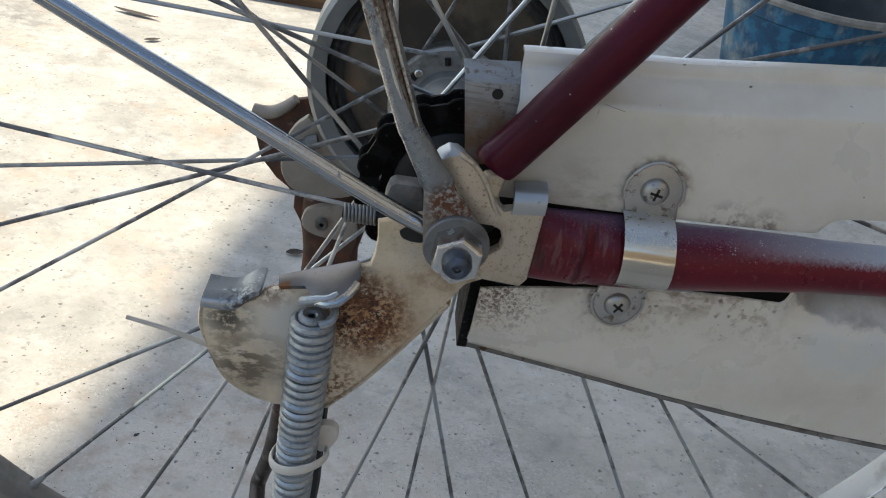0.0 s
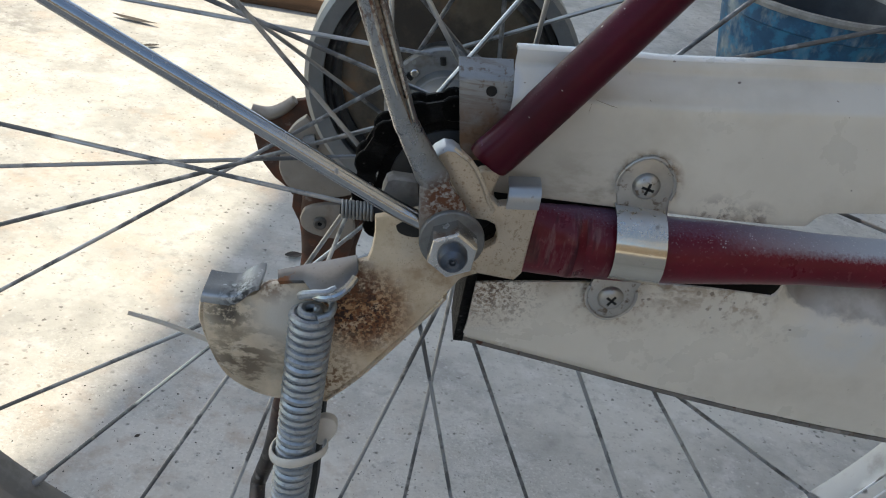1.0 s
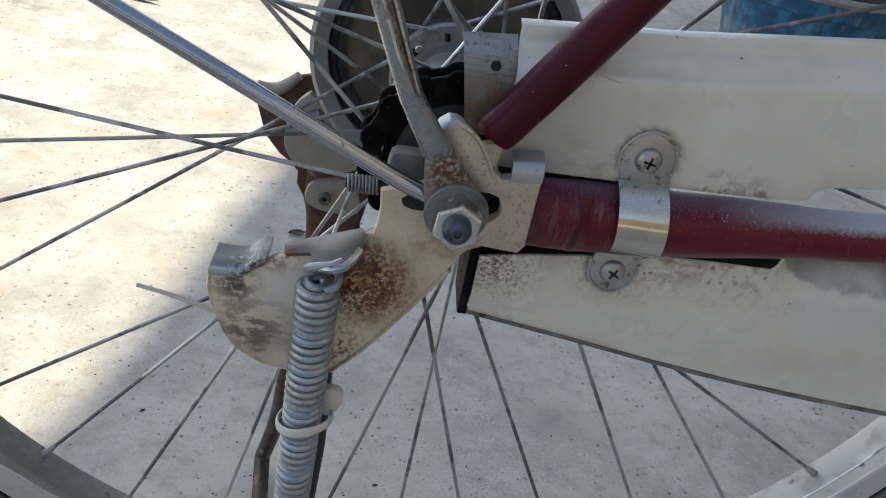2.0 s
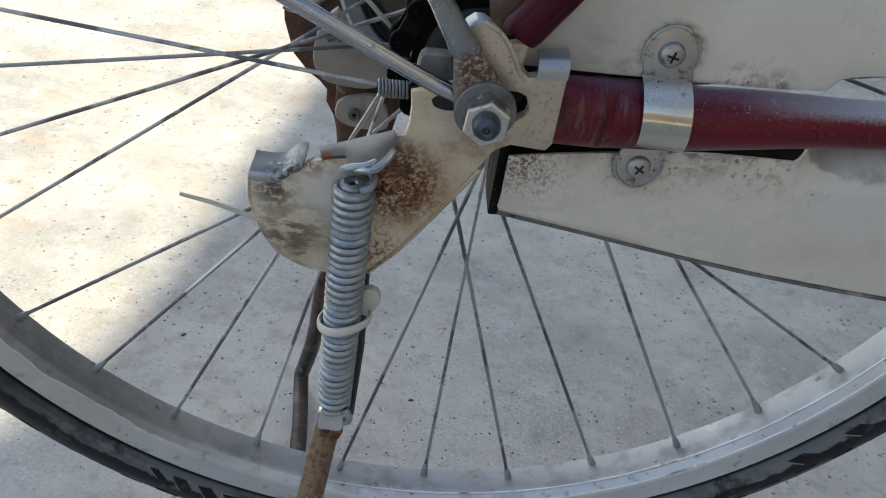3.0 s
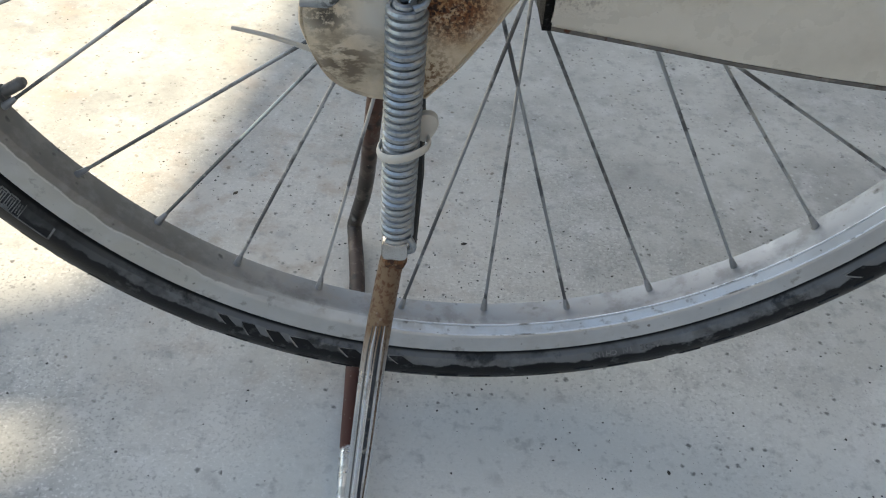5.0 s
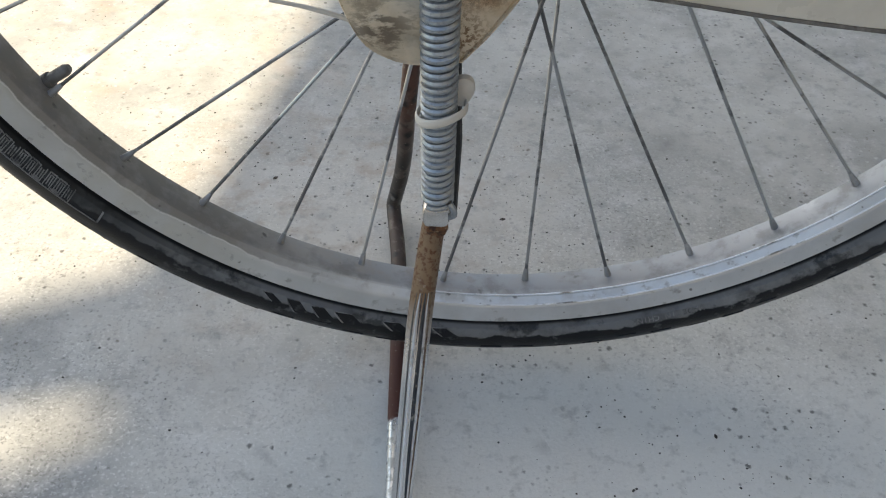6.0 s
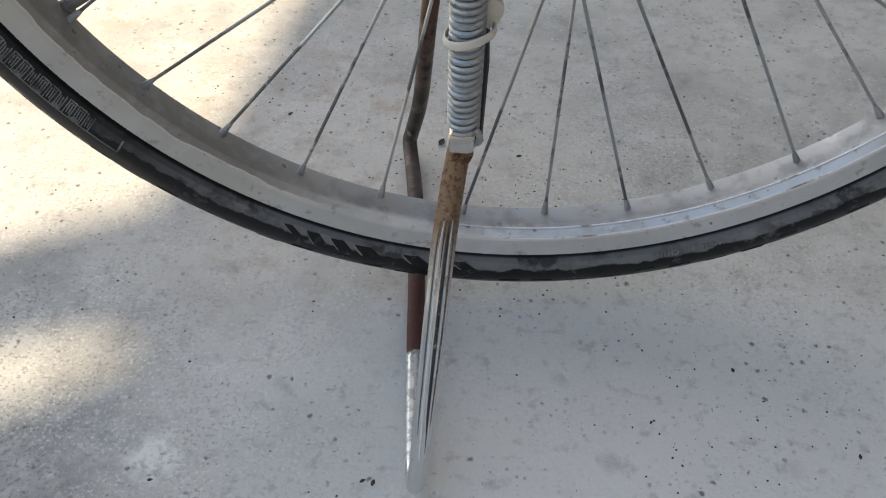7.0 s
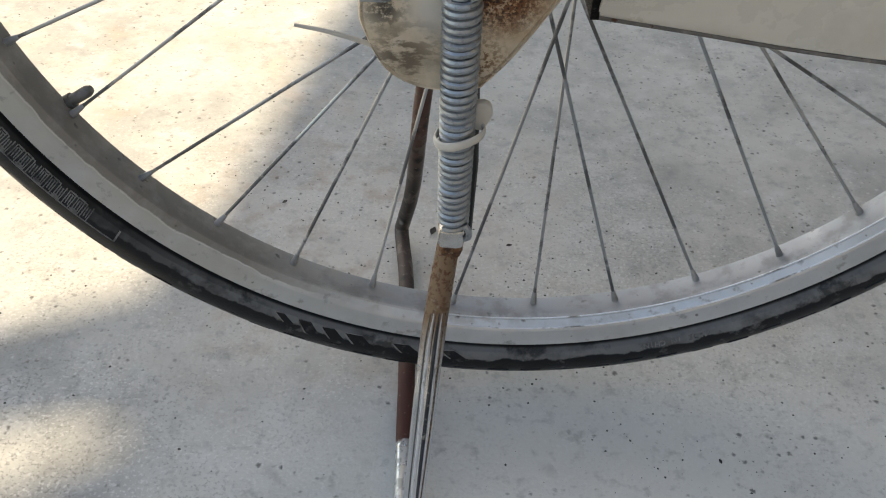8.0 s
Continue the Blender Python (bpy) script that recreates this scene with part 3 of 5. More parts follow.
M_plate = surface("plated_steel_with_rust", (0.66, 0.545, 0.40), 0.36, 0.25, vary=0.10, scale=45, bump=0.3, bump_scale=1800, layers=(
    dict(colour=(0.42, 0.32, 0.19), scale=40, lo=0.46, hi=0.70, rough=0.45, metal=0.5, amount=0.6),
    dict(colour=(0.66, 0.60, 0.50), scale=140, lo=0.54, hi=0.70, rough=0.35, metal=0.4, amount=0.5),
    dict(colour=(0.15, 0.085, 0.045), scale=850, spots=(0.42, 0.35, 0.25), rough=0.8, amount=0.75, patch=(55, 0.36, 0.60)),
    # pale smooth patch by the spring top paints the glare on the bracket
    dict(colour=(0.66, 0.63, 0.57), scale=60, lo=0.20, hi=0.45, at=(-0.044, 0.020, 0.266), reach=(0.005, 0.016), amount=0.85, rough=0.3, metal=0.5),
    dict(colour=(0.38, 0.165, 0.042), scale=140, lo=0.36, hi=0.54, at=(-0.0215, 0.020, 0.270), reach=(0.006, 0.019), amount=0.8),
    dict(colour=(0.15, 0.048, 0.015), scale=560, lo=0.45, hi=0.53, at=(-0.0225, 0.020, 0.271), reach=(0.007, 0.018), detail=10.0, amount=0.92),
    dict(colour=(0.035, 0.016, 0.010), scale=900, lo=0.49, hi=0.55, at=(-0.0235, 0.020, 0.271), reach=(0.006, 0.018), detail=9.0),
    dict(colour=(0.12, 0.042, 0.015), scale=420, lo=0.40, hi=0.52, at=(-0.0265, 0.020, 0.281), reach=(0.003, 0.010), detail=9.0, amount=0.95),
    dict(colour=(0.16, 0.07, 0.025), scale=600, lo=0.47, hi=0.55, at=(-0.030, 0.020, 0.245), reach=(0.004, 0.013), detail=9.0, amount=0.85),
    dict(colour=(0.43, 0.365, 0.29), scale=50, lo=0.05, hi=0.40, at=(0.008, 0.020, 0.308), reach=(0.022, 0.030), rough=0.34, metal=0.55, amount=0.5),
    dict(colour=(0.11, 0.06, 0.032), scale=1500, spots=(0.42, 0.50, 0.25), at=(0.004, 0.020, 0.295), reach=(0.010, 0.034), amount=0.85),
    dict(colour=(0.25, 0.16, 0.09), scale=700, lo=0.56, hi=0.66, at=(0.008, 0.020, 0.308), reach=(0.020, 0.030), detail=8.0, amount=0.7),
    dict(colour=(0.30, 0.17, 0.075), scale=130, lo=0.50, hi=0.66, at=(0.000, 0.020, 0.292), reach=(0.010, 0.034), amount=0.5),
    dict(colour=(0.16, 0.085, 0.04), scale=1000, spots=(0.48, 0.55, 0.30), at=(0.003, 0.019, 0.3190), reach=(0.004, 0.012), amount=0.7),
    dict(colour=GRIME, scale=330, lo=0.43, hi=0.54, at=(-0.062, 0.020, 0.264), reach=(0.002, 0.010), detail=9.0, amount=0.9),
    dict(colour=(0.07, 0.045, 0.03), scale=260, lo=0.47, hi=0.57, at=(-0.056, 0.020, 0.246), reach=(0.004, 0.018), detail=9.0, amount=0.85, stretch=(0.5, 1, 1)),
    dict(colour=(0.16, 0.07, 0.03), scale=300, lo=0.44, hi=0.54, at=(-0.050, 0.020, 0.277), reach=(0.002, 0.009), detail=9.0, amount=0.85),
    dict(colour=(0.20, 0.15, 0.10), scale=60, lo=0.40, hi=0.60, at=(-0.048, 0.020, 0.240), reach=(0.006, 0.022), amount=0.5)))
M_zinc = surface("zinc_plating", (0.60, 0.585, 0.56), 0.20, 1.0, vary=0.12, scale=60, bump=0.08, layers=(
    dict(colour=(0.28, 0.26, 0.24), scale=260, lo=0.60, hi=0.70, rough=0.7, metal=0.3),))
# golden base tint stands in for the sunlit ground mirrored in the strap
M_strap = surface("polished_strap", (0.58, 0.53, 0.45), 0.16, 1.0, vary=0.10, scale=60, bump=0.06, layers=(
    dict(colour=(0.50, 0.52, 0.55), scale=500, lo=0.30, hi=0.50, up=(0.75, 1.1), wobble=0.5, rough=0.6, metal=0.4, amount=0.6),
    dict(colour=(0.28, 0.26, 0.24), scale=260, lo=0.62, hi=0.70, rough=0.6, metal=0.4)))
M_spring = surface("galvanised_spring", (0.37, 0.392, 0.41), 0.38, 0.8, vary=0.07, scale=70, bump=0.06, layers=(
    dict(colour=(0.10, 0.11, 0.12), scale=700, lo=0.50, hi=0.70, rough=0.6, metal=0.5, amount=0.45),))
M_spoke = surface("galvanised_spoke", (0.52, 0.53, 0.535), 0.33, 0.9, vary=0.2, scale=35, bump=0.08, random_tint=0.6, layers=(
    dict(colour=(0.10, 0.10, 0.103), scale=24, lo=0.50, hi=0.56, rough=0.5, metal=0.6, amount=0.85),
    dict(colour=(0.45, 0.42, 0.38), scale=120, lo=0.60, hi=0.68, rough=0.8, metal=0.1, amount=0.7)))
HUB = (0.0, 0.0932, 0.3032)
# near-white diffuse colour paints the sky's glint on rim ridges and leg lines
M_ridge = surface("whitened_ridge", (0.84, 0.86, 0.90), 0.5, 0.25, vary=0.06, scale=60, bump=0.05, layers=(
    dict(colour=(0.30, 0.29, 0.27), scale=55, lo=0.56, hi=0.64, rough=0.6, metal=0.5),
    dict(colour=(0.33, 0.31, 0.285), scale=30, lo=0.05, hi=0.30, at=(-0.235, 0.090, 0.140), reach=(0.15, 0.27), rough=0.6, metal=0.5, amount=0.9),
    dict(colour=(0.20, 0.18, 0.155), scale=70, lo=0.42, hi=0.58, near=((-0.235, 0.090, 0.140), 0.13, 0.24), rough=0.7, metal=0.2, amount=0.8)))
M_rim = surface("aluminium_rim", (0.64, 0.65, 0.66), 0.36, 0.95, vary=0.10, scale=25, bump=0.06, layers=(
    dict(colour=(0.54, 0.545, 0.55), scale=16, lo=0.44, hi=0.62, rough=0.5, metal=0.6, amount=0.6),
    dict(colour=(0.47, 0.447, 0.385), scale=22, lo=0.15, hi=0.50, at=(-0.235, 0.080, 0.140), reach=(0.10, 0.22), rough=0.65, metal=0.2, amount=0.8, detail=8.0),
    dict(colour=(0.40, 0.385, 0.36), scale=26, lo=0.48, hi=0.66, rough=0.6, metal=0.3, amount=0.3, detail=10.0),
    dict(colour=(0.28, 0.285, 0.295), scale=30, lo=0.05, hi=0.45, at=HUB, reach=(0.2443, 0.2447), ragged=(60, 0.0006), rough=0.55, metal=0.5, amount=0.75),
    dict(colour=(0.66, 0.635, 0.59), scale=30, lo=0.05, hi=0.45, at=HUB, reach=(0.2506, 0.2509), ragged=(38, 0.0045), near=((-0.235, 0.090, 0.140), 0.11, 0.17), rough=0.6, metal=0.2, amount=0.8),
    dict(colour=(0.185, 0.165, 0.145), scale=30, lo=0.05, hi=0.45, at=HUB, reach=(0.2499, 0.2504), ragged=(38, 0.0045), near=((-0.235, 0.090, 0.140), 0.11, 0.175), rough=0.5, metal=0.45, amount=0.85),
    dict(colour=(0.30, 0.28, 0.26), scale=140, lo=0.60, hi=0.68, rough=0.8, metal=0.2, amount=0.6),
    dict(colour=(0.36, 0.33, 0.30), scale=90, lo=0.48, hi=0.60, at=HUB, reach=(0.2475, 0.2500), ragged=(50, 0.002), near=((-0.235, 0.090, 0.140), 0.20, 0.40), rough=0.6, metal=0.3, amount=0.55, detail=8.0),
    dict(colour=(0.22, 0.21, 0.20), scale=70, lo=0.50, hi=0.64, at=HUB, reach=(0.2443, 0.2447), rough=0.7, metal=0.2, amount=0.6, detail=9.0),
    dict(colour=(0.07, 0.062, 0.055), scale=120, spots=(0.30, 0.20, 0.12), at=HUB, reach=(0.2450, 0.2480), rough=0.85, amount=0.75),
    dict(colour=(0.13, 0.115, 0.10), scale=210, spots=(0.24, 0.22, 0.12), rough=0.85, amount=0.8)))
M_nipple = surface("dull_nipple", (0.42, 0.42, 0.42), 0.45, 0.6, vary=0.25, scale=120, bump=0.2, random_tint=0.35)
M_rubber = surface("tyre_rubber", (0.007, 0.007, 0.0075), 0.40, vary=0.3, scale=35, bump=0.35, bump_scale=700, gloss=0.28, layers=(
    dict(colour=(0.185, 0.187, 0.190), scale=46, lo=0.20, hi=0.50, at=HUB, reach=(0.2736, 0.2746), ragged=(85, 0.0085), amount=0.92, rough=0.6, detail=9.0),
    dict(colour=(0.010, 0.010, 0.010), scale=42, lo=0.55, hi=0.62, amount=0.75, rough=0.33, detail=8.0),
    dict(colour=(0.26, 0.265, 0.27), scale=70, lo=0.57, hi=0.68, amount=0.5, rough=0.7, detail=9.0),
    dict(colour=(0.016, 0.016, 0.016), scale=30, lo=0.05, hi=0.40, at=(-0.250, 0.090, 0.140), reach=(0.06, 0.14), amount=0.85, rough=0.35),
    # black ring beside the rim paints the shadow in the bead gap
    dict(colour=(0.010, 0.010, 0.010), scale=40, lo=0.10, hi=0.30, at=HUB, reach=(0.2634, 0.2641), amount=0.95, rough=0.7)))
M_tread = surface("tread_rubber", (0.010, 0.010, 0.011), 0.4, vary=0.3, scale=35, bump=0.25, bump_scale=700, gloss=0.25, layers=(
    dict(colour=(0.10, 0.10, 0.10), scale=150, lo=0.54, hi=0.66, amount=0.5, rough=0.8, detail=8.0),))
M_dusty_rubber = surface("dusty_rubber", (0.22, 0.22, 0.217), 0.8, vary=0.3, scale=200, bump=0.2, layers=(
    dict(colour=(0.04, 0.04, 0.04), scale=160, lo=0.50, hi=0.62, amount=0.7),))
M_greasy = surface("greasy_black_metal", (0.010, 0.009, 0.008), 0.5, 0.2, vary=0.4, scale=90, bump=0.4, bump_scale=600, layers=(
    dict(colour=(0.16, 0.15, 0.14), scale=300, lo=0.68, hi=0.76, rough=0.3, metal=0.9),))
M_brown = surface("rusty_brown_steel", (0.085, 0.040, 0.024), 0.6, 0.2, vary=0.35, scale=60, bump=0.3, layers=(
    dict(colour=(0.20, 0.18, 0.16), scale=170, lo=0.62, hi=0.70, rough=0.5, metal=0.5),
    dict(colour=(0.14, 0.05, 0.025), scale=110, lo=0.5, hi=0.65)))
M_collar = surface("flaking_rust", (0.17, 0.075, 0.032), 0.75, 0.1, vary=0.4, scale=180, bump=0.8, bump_scale=500, bump_depth=0.0008, layers=(
    dict(colour=(0.05, 0.022, 0.012), scale=330, lo=0.48, hi=0.58, detail=8.0),
    dict(colour=(0.34, 0.25, 0.16), scale=420, lo=0.60, hi=0.68, detail=8.0, amount=0.8)))
M_drum = surface("brake_drum_steel", (0.25, 0.262, 0.268), 0.45, 0.6, vary=0.2, scale=40, bump=0.12, layers=(
    dict(colour=(0.30, 0.27, 0.23), scale=35, lo=0.52, hi=0.68, rough=0.7, metal=0.2, amount=0.8),))
M_flange = surface("dirty_flange_steel", (0.33, 0.325, 0.315), 0.42, 0.5, vary=0.15, scale=50, bump=0.12, layers=(
    dict(colour=(0.15, 0.125, 0.10), scale=120, lo=0.54, hi=0.66, rough=0.7, metal=0.2, amount=0.7),))
M_band = surface("dark_brake_band", (0.08, 0.075, 0.07), 0.5, 0.4, vary=0.3, scale=60, bump=0.2, layers=(
    dict(colour=(0.24, 0.23, 0.22), scale=50, lo=0.56, hi=0.66, rough=0.5, metal=0.5),))
M_dirty = surface("dirty_grey_steel", (0.20, 0.195, 0.185), 0.5, 0.5, vary=0.25, scale=60, bump=0.2, layers=(
    dict(colour=(0.09, 0.075, 0.06), scale=90, lo=0.45, hi=0.62, amount=0.8),))
M_black = surface("black_grease", (0.006, 0.0055, 0.005), 0.5, 0.0, vary=0.4, scale=90, bump=0.9, bump_scale=500, bump_depth=0.0012, gloss=0.12, layers=(
    dict(colour=(0.10, 0.095, 0.09), scale=420, spots=(0.35, 0.22, 0.15), rough=0.3, metal=0.7, amount=0.8),))
M_drum_in = surface("brake_drum_inside", (0.15, 0.12, 0.085), 0.6, 0.3, vary=0.35, scale=50, bump=0.25, layers=(
    dict(colour=(0.045, 0.035, 0.028), scale=30, lo=0.48, hi=0.62, amount=0.8),
    dict(colour=(0.24, 0.13, 0.065), scale=40, lo=0.55, hi=0.68, amount=0.7)))
M_beige = surface("beige_bracket", (0.33, 0.285, 0.24), 0.55, 0.3, vary=0.14, scale=60, bump=0.15, layers=(
    dict(colour=(0.22, 0.15, 0.11), scale=90, lo=0.54, hi=0.68, amount=0.7),))
M_nylon = surface("milky_nylon", (0.58, 0.53, 0.46), 0.45, vary=0.08, scale=90, bump=0.05)
M_stub = surface("axle_steel", (0.09, 0.105, 0.13), 0.40, 0.9, vary=0.3, scale=200, bump=0.2, layers=(
    dict(colour=RUST_DARK, scale=300, lo=0.62, hi=0.7),))
M_blue = surface("blue_plastic", (0.012, 0.075, 0.15), 0.55, vary=0.3, scale=35, bump=0.12, layers=(
    dict(colour=(0.34, 0.37, 0.35), scale=22, lo=0.50, hi=0.66, rough=0.8, amount=0.85, stretch=(1, 1, 0.6), detail=9.0),
    dict(colour=(0.03, 0.18, 0.30), scale=45, lo=0.5, hi=0.6, amount=0.7)))
M_bucket_in = surface("bucket_inside", (0.03, 0.035, 0.04), 0.7, vary=0.3, scale=20)
M_rimband = surface("grey_plaster_crust", (0.27, 0.26, 0.24), 0.85, vary=0.4, scale=40, bump=0.6, bump_scale=120, bump_depth=0.003)
M_wood = surface("brown_wood", (0.16, 0.085, 0.045), 0.75, vary=0.3, scale=30, layers=(
    dict(colour=(0.08, 0.045, 0.025), scale=25, lo=0.5, hi=0.6, stretch=(0.1, 1, 1)),))
M_leaf = surface("dry_leaf", (0.045, 0.035, 0.028), 0.8, vary=0.3, scale=200)
M_caster = surface("shade_caster_sheet", (0.45, 0.46, 0.47), 0.7, vary=0.1, scale=3)
M_brickwork = surface("dark_brown_plaster", (0.19, 0.170, 0.150), 0.9, vary=0.15, scale=3)
M_wall = surface("plaster", (0.30, 0.275, 0.24), 0.9, vary=0.08, scale=3)

# ---- ground, with unseen walls and a sheet added to shape the light ----
bm = bmesh.new()
bmesh.ops.create_grid(bm, x_segments=1, y_segments=1, size=150)
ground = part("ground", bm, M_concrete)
tagged(ground, "worn grey concrete yard with dark specks", "ground", kind="structure")

# walls never in view, added to cut sky light from three sides
wall = part("wall_east", block((1.70, -4.60, 0), (1.90, 2.00, 3.2), 0.01), M_wall)
tagged(wall, "added plain plastered wall out of view, darkening the east side", "wall", kind="structure")

south = part("wall_south", block((-4.00, -4.80, 0), (1.90, -4.60, 1.7), 0.01), M_brickwork)
tagged(south, "added dull brown wall out of view, limiting light from the front", "wall", kind="structure")

north = part("wall_north", block((0.75, 1.80, 0), (1.70, 2.0, 3.2), 0.01), M_brickwork)
tagged(north, "added dark brown wall out of view, dimming the far right floor", "wall", kind="structure")

# unseen added sheet: its ragged edge draws the ground's line between shade and sun
CASTER_Z = 3.9
shift = sun_dir * (CASTER_Z / sun_dir.z)
edge = [(0.15, 2.3), (0.005, 1.30), (-0.048, 0.86), (-0.101, 0.62), (-0.135, 0.48), (-0.163, 0.34), (-0.188, 0.240), (-0.218, 0.165), (-0.30, 0.126),
        (-0.60, 0.105), (-1.2, 0.07), (-2.2, 0.04)]
gap = [(-0.203, 0.050), (-0.213, 0.060), (-0.240, 0.060), (-0.270, 0.052), (-0.34, 0.040), (-0.40, 0.015), (-0.36, -0.010), (-0.28, 0.008), (-0.238, 0.026)]
bm = bmesh.new()
outer = edge + [(-2.2, -2.1), (2.4, -2.1), (2.4, 2.3)]
ends = []
for loop in (outer, gap):
    vs = [bm.verts.new((x + shift.x, y + shift.y, CASTER_Z)) for x, y in loop]
    ends += [bm.edges.new((vs[k], vs[(k + 1) % len(vs)])) for k in range(len(vs))]
bmesh.ops.triangle_fill(bm, edges=ends, use_beauty=True)
up = bmesh.ops.extrude_face_region(bm, geom=bm.faces[:])
bmesh.ops.translate(bm, verts=[g for g in up["geom"] if isinstance(g, bmesh.types.BMVert)], vec=(0, 0, 0.004))
shade_caster = part("roof", bm, M_caster)
tagged(shade_caster, "added grey sheet out of view, its ragged edge casting the shade", "roof", kind="structure")
for x, y in ((-2.1, -0.1), (2.3, 2.2), (0.5, -2.0), (-2.1, -2.0)):
    post = part("roof_post", sweep([(x + shift.x, y + shift.y, 0), (x + shift.x, y + shift.y, CASTER_Z)], 0.04, 16), M_zinc)
    tagged(post, "added grey steel post under the unseen shade sheet", "post", kind="structure")

# ---- bicycle ----
C = (0.0, AXLE_Z)
bicycle = thing("bicycle", (0, WHEEL_Y, 0), "old maroon bicycle with cream chain guard, parked on its stand", "bicycle")

# rim: channel with sloping inner face
w = WHEEL_Y
near_half = ((0.2438, -0.0015), (0.2440, -0.0095), (0.2446, -0.0108), (0.2476, -0.0129), (0.2486, -0.0138), (0.2500, -0.0141), (0.2575, -0.0143), (0.2588, -0.0146),
             (0.2592, -0.0138), (0.2580, -0.0120), (0.2540, -0.0105))
far_half = ((0.2540, 0.0105), (0.2580, 0.0120), (0.2592, 0.0138), (0.2588, 0.0146), (0.2575, 0.0144), (0.2560, 0.0141), (0.2450, 0.0056), (0.2440, 0.0052), (0.24385, 0.00505), (0.2438, 0.0047), (0.2437, 0.0030))
rim_prof = [(r, w + dy) for r, dy in near_half + far_half]
rim = part("rim", lathe(rim_prof, 180, C), M_rim, bicycle, "dusty aluminium rim", 30)

for r, dy, size in ((0.2440, -0.0101, 0.0004), (0.2481, -0.0133, 0.00045)):
    ring = [(r + size * math.cos(radians(45 * k)), w + dy + size * math.sin(radians(45 * k))) for k in range(8)]
    part("rim_ridge", lathe(ring, 100, C, turn=-100, arc=191), M_ridge, rim, "rim ridge with its glint painted white")

# tyre with shoulders, sidewall bead and tread pieces
tyre_prof = []
for k in range(25):
    a = radians(-112 + 224 * k / 24)
    tyre_prof.append((0.2712 + 0.0162 * math.cos(a), w + 0.0158 * math.sin(a)))
tyre_prof += [(0.2638, w + 0.0126), (0.2624, w + 0.0104), (0.2560, w + 0.0098), (0.2560, w - 0.0098), (0.2624, w - 0.0104), (0.2638, w - 0.0126)]
tyre = part("tyre", lathe(tyre_prof, 180, C), M_rubber, bicycle, "dusty black rubber tyre", 40)
bm = bmesh.new()
rnd = random.Random(4)


def on_tyre(ang, lat, up):
    """A point of the tyre: degrees round the wheel, degrees from the crown to the side, height over the rubber."""
    b, a = radians(lat), radians(ang)
    r = 0.2712 + (0.0162 + up) * math.cos(b)
    return Vector((r * math.cos(a), w + (0.0158 + up) * math.sin(b), AXLE_Z + r * math.sin(a)))


for k in range(96):
    for s in (-1, 1):
        a0 = 3.75 * k + (1.8 if s > 0 else 0) + rnd.uniform(-0.15, 0.15)
        turn = (a0 + 180) % 360 - 180
        lat0, lat1 = (16 + rnd.uniform(-2, 2)) * s, ((56 if -156 < turn < -118 else 70) + rnd.uniform(-5, 5)) * s
        h = (0.0005 if -156 < turn < -118 else 0.0008) * rnd.uniform(0.3, 1.0)
        lat1 *= rnd.uniform(0.85, 1.1)
        low = [on_tyre(a0, lat0, -0.0006), on_tyre(a0 + 3.2, lat0, -0.0006), on_tyre(a0 + 3.9, lat1, -0.0006), on_tyre(a0 + 1.5, lat1, -0.0006)]
        top = [on_tyre(a0 + 0.1, lat0, h), on_tyre(a0 + 3.1, lat0, h), on_tyre(a0 + 3.7, lat1 * 0.97, h * 0.9), on_tyre(a0 + 1.6, lat1 * 0.97, h * 0.9)]
        lv, tv = [bm.verts.new(p) for p in low], [bm.verts.new(p) for p in top]
        bm.faces.new(tv)
        for j in range(4):
            bm.faces.new((lv[j], lv[(j + 1) % 4], tv[(j + 1) % 4], tv[j]))
def shoulder_notch(a0, wide, tall, floor, edge):
    """A slanted notch of the shoulder: a dark patch laid on for its shade, and the thin raised edges on its leading and
    rim sides.
    """
    steps = 5

    def at(u, v, up):
        """u across the notch, v from the rim side to the crown side."""
        return on_tyre(a0 + wide * u * (0.85 + 0.15 * v) + 1.35 * v, -109 + tall * v - 1.5 * u, up)

    rows = [[floor.verts.new(at(i / 3, j / steps, 0.00012)) for i in range(4)] for j in range(steps + 1)]
    for j in range(steps):
        for i in range(3):
            floor.faces.new((rows[j][i], rows[j][i + 1], rows[j + 1][i + 1], rows[j + 1][i]))
    ring = [(0.0, j / steps) for j in range(steps, -1, -1)] + [(i / 3, 0.0) for i in (1, 2, 3)]
    lines = []
    for k, (u, v) in enumerate(ring):
        side = (-0.14, 0.0) if k < steps else (0.0, -0.06)
        high = 0.0006 * (0.35 + 0.65 * math.sin(math.pi * (k + 0.6) / (len(ring) + 0.2)))
        lines.append([edge.verts.new(at(u + side[0] * s, v + side[1] * s, h)) for s, h in ((0.0, 0.0), (0.3, high), (0.6, high), (1.0, -0.0001))])
    for k in range(len(lines) - 1):
        for i in range(3):
            edge.faces.new((lines[k][i], lines[k][i + 1], lines[k + 1][i + 1], lines[k + 1][i]))


NOTCHES = ((-116.9, 1.2, 15), (-114.2, 1.7, 24), (-111.5, 1.8, 21), (-108.8, 2.3, 20), (-103.3, 2.2, 18), (-97.8, 1.8, 17), (-47.2, 2.3, 20), (-40.9, 2.2, 20), (-35.2, 2.3, 20), (-29.6, 2.2, 20))
tread = part("tread", bm, M_tread, tyre, "worn black tread blocks", 20)
tread["kind"] = "stuff"
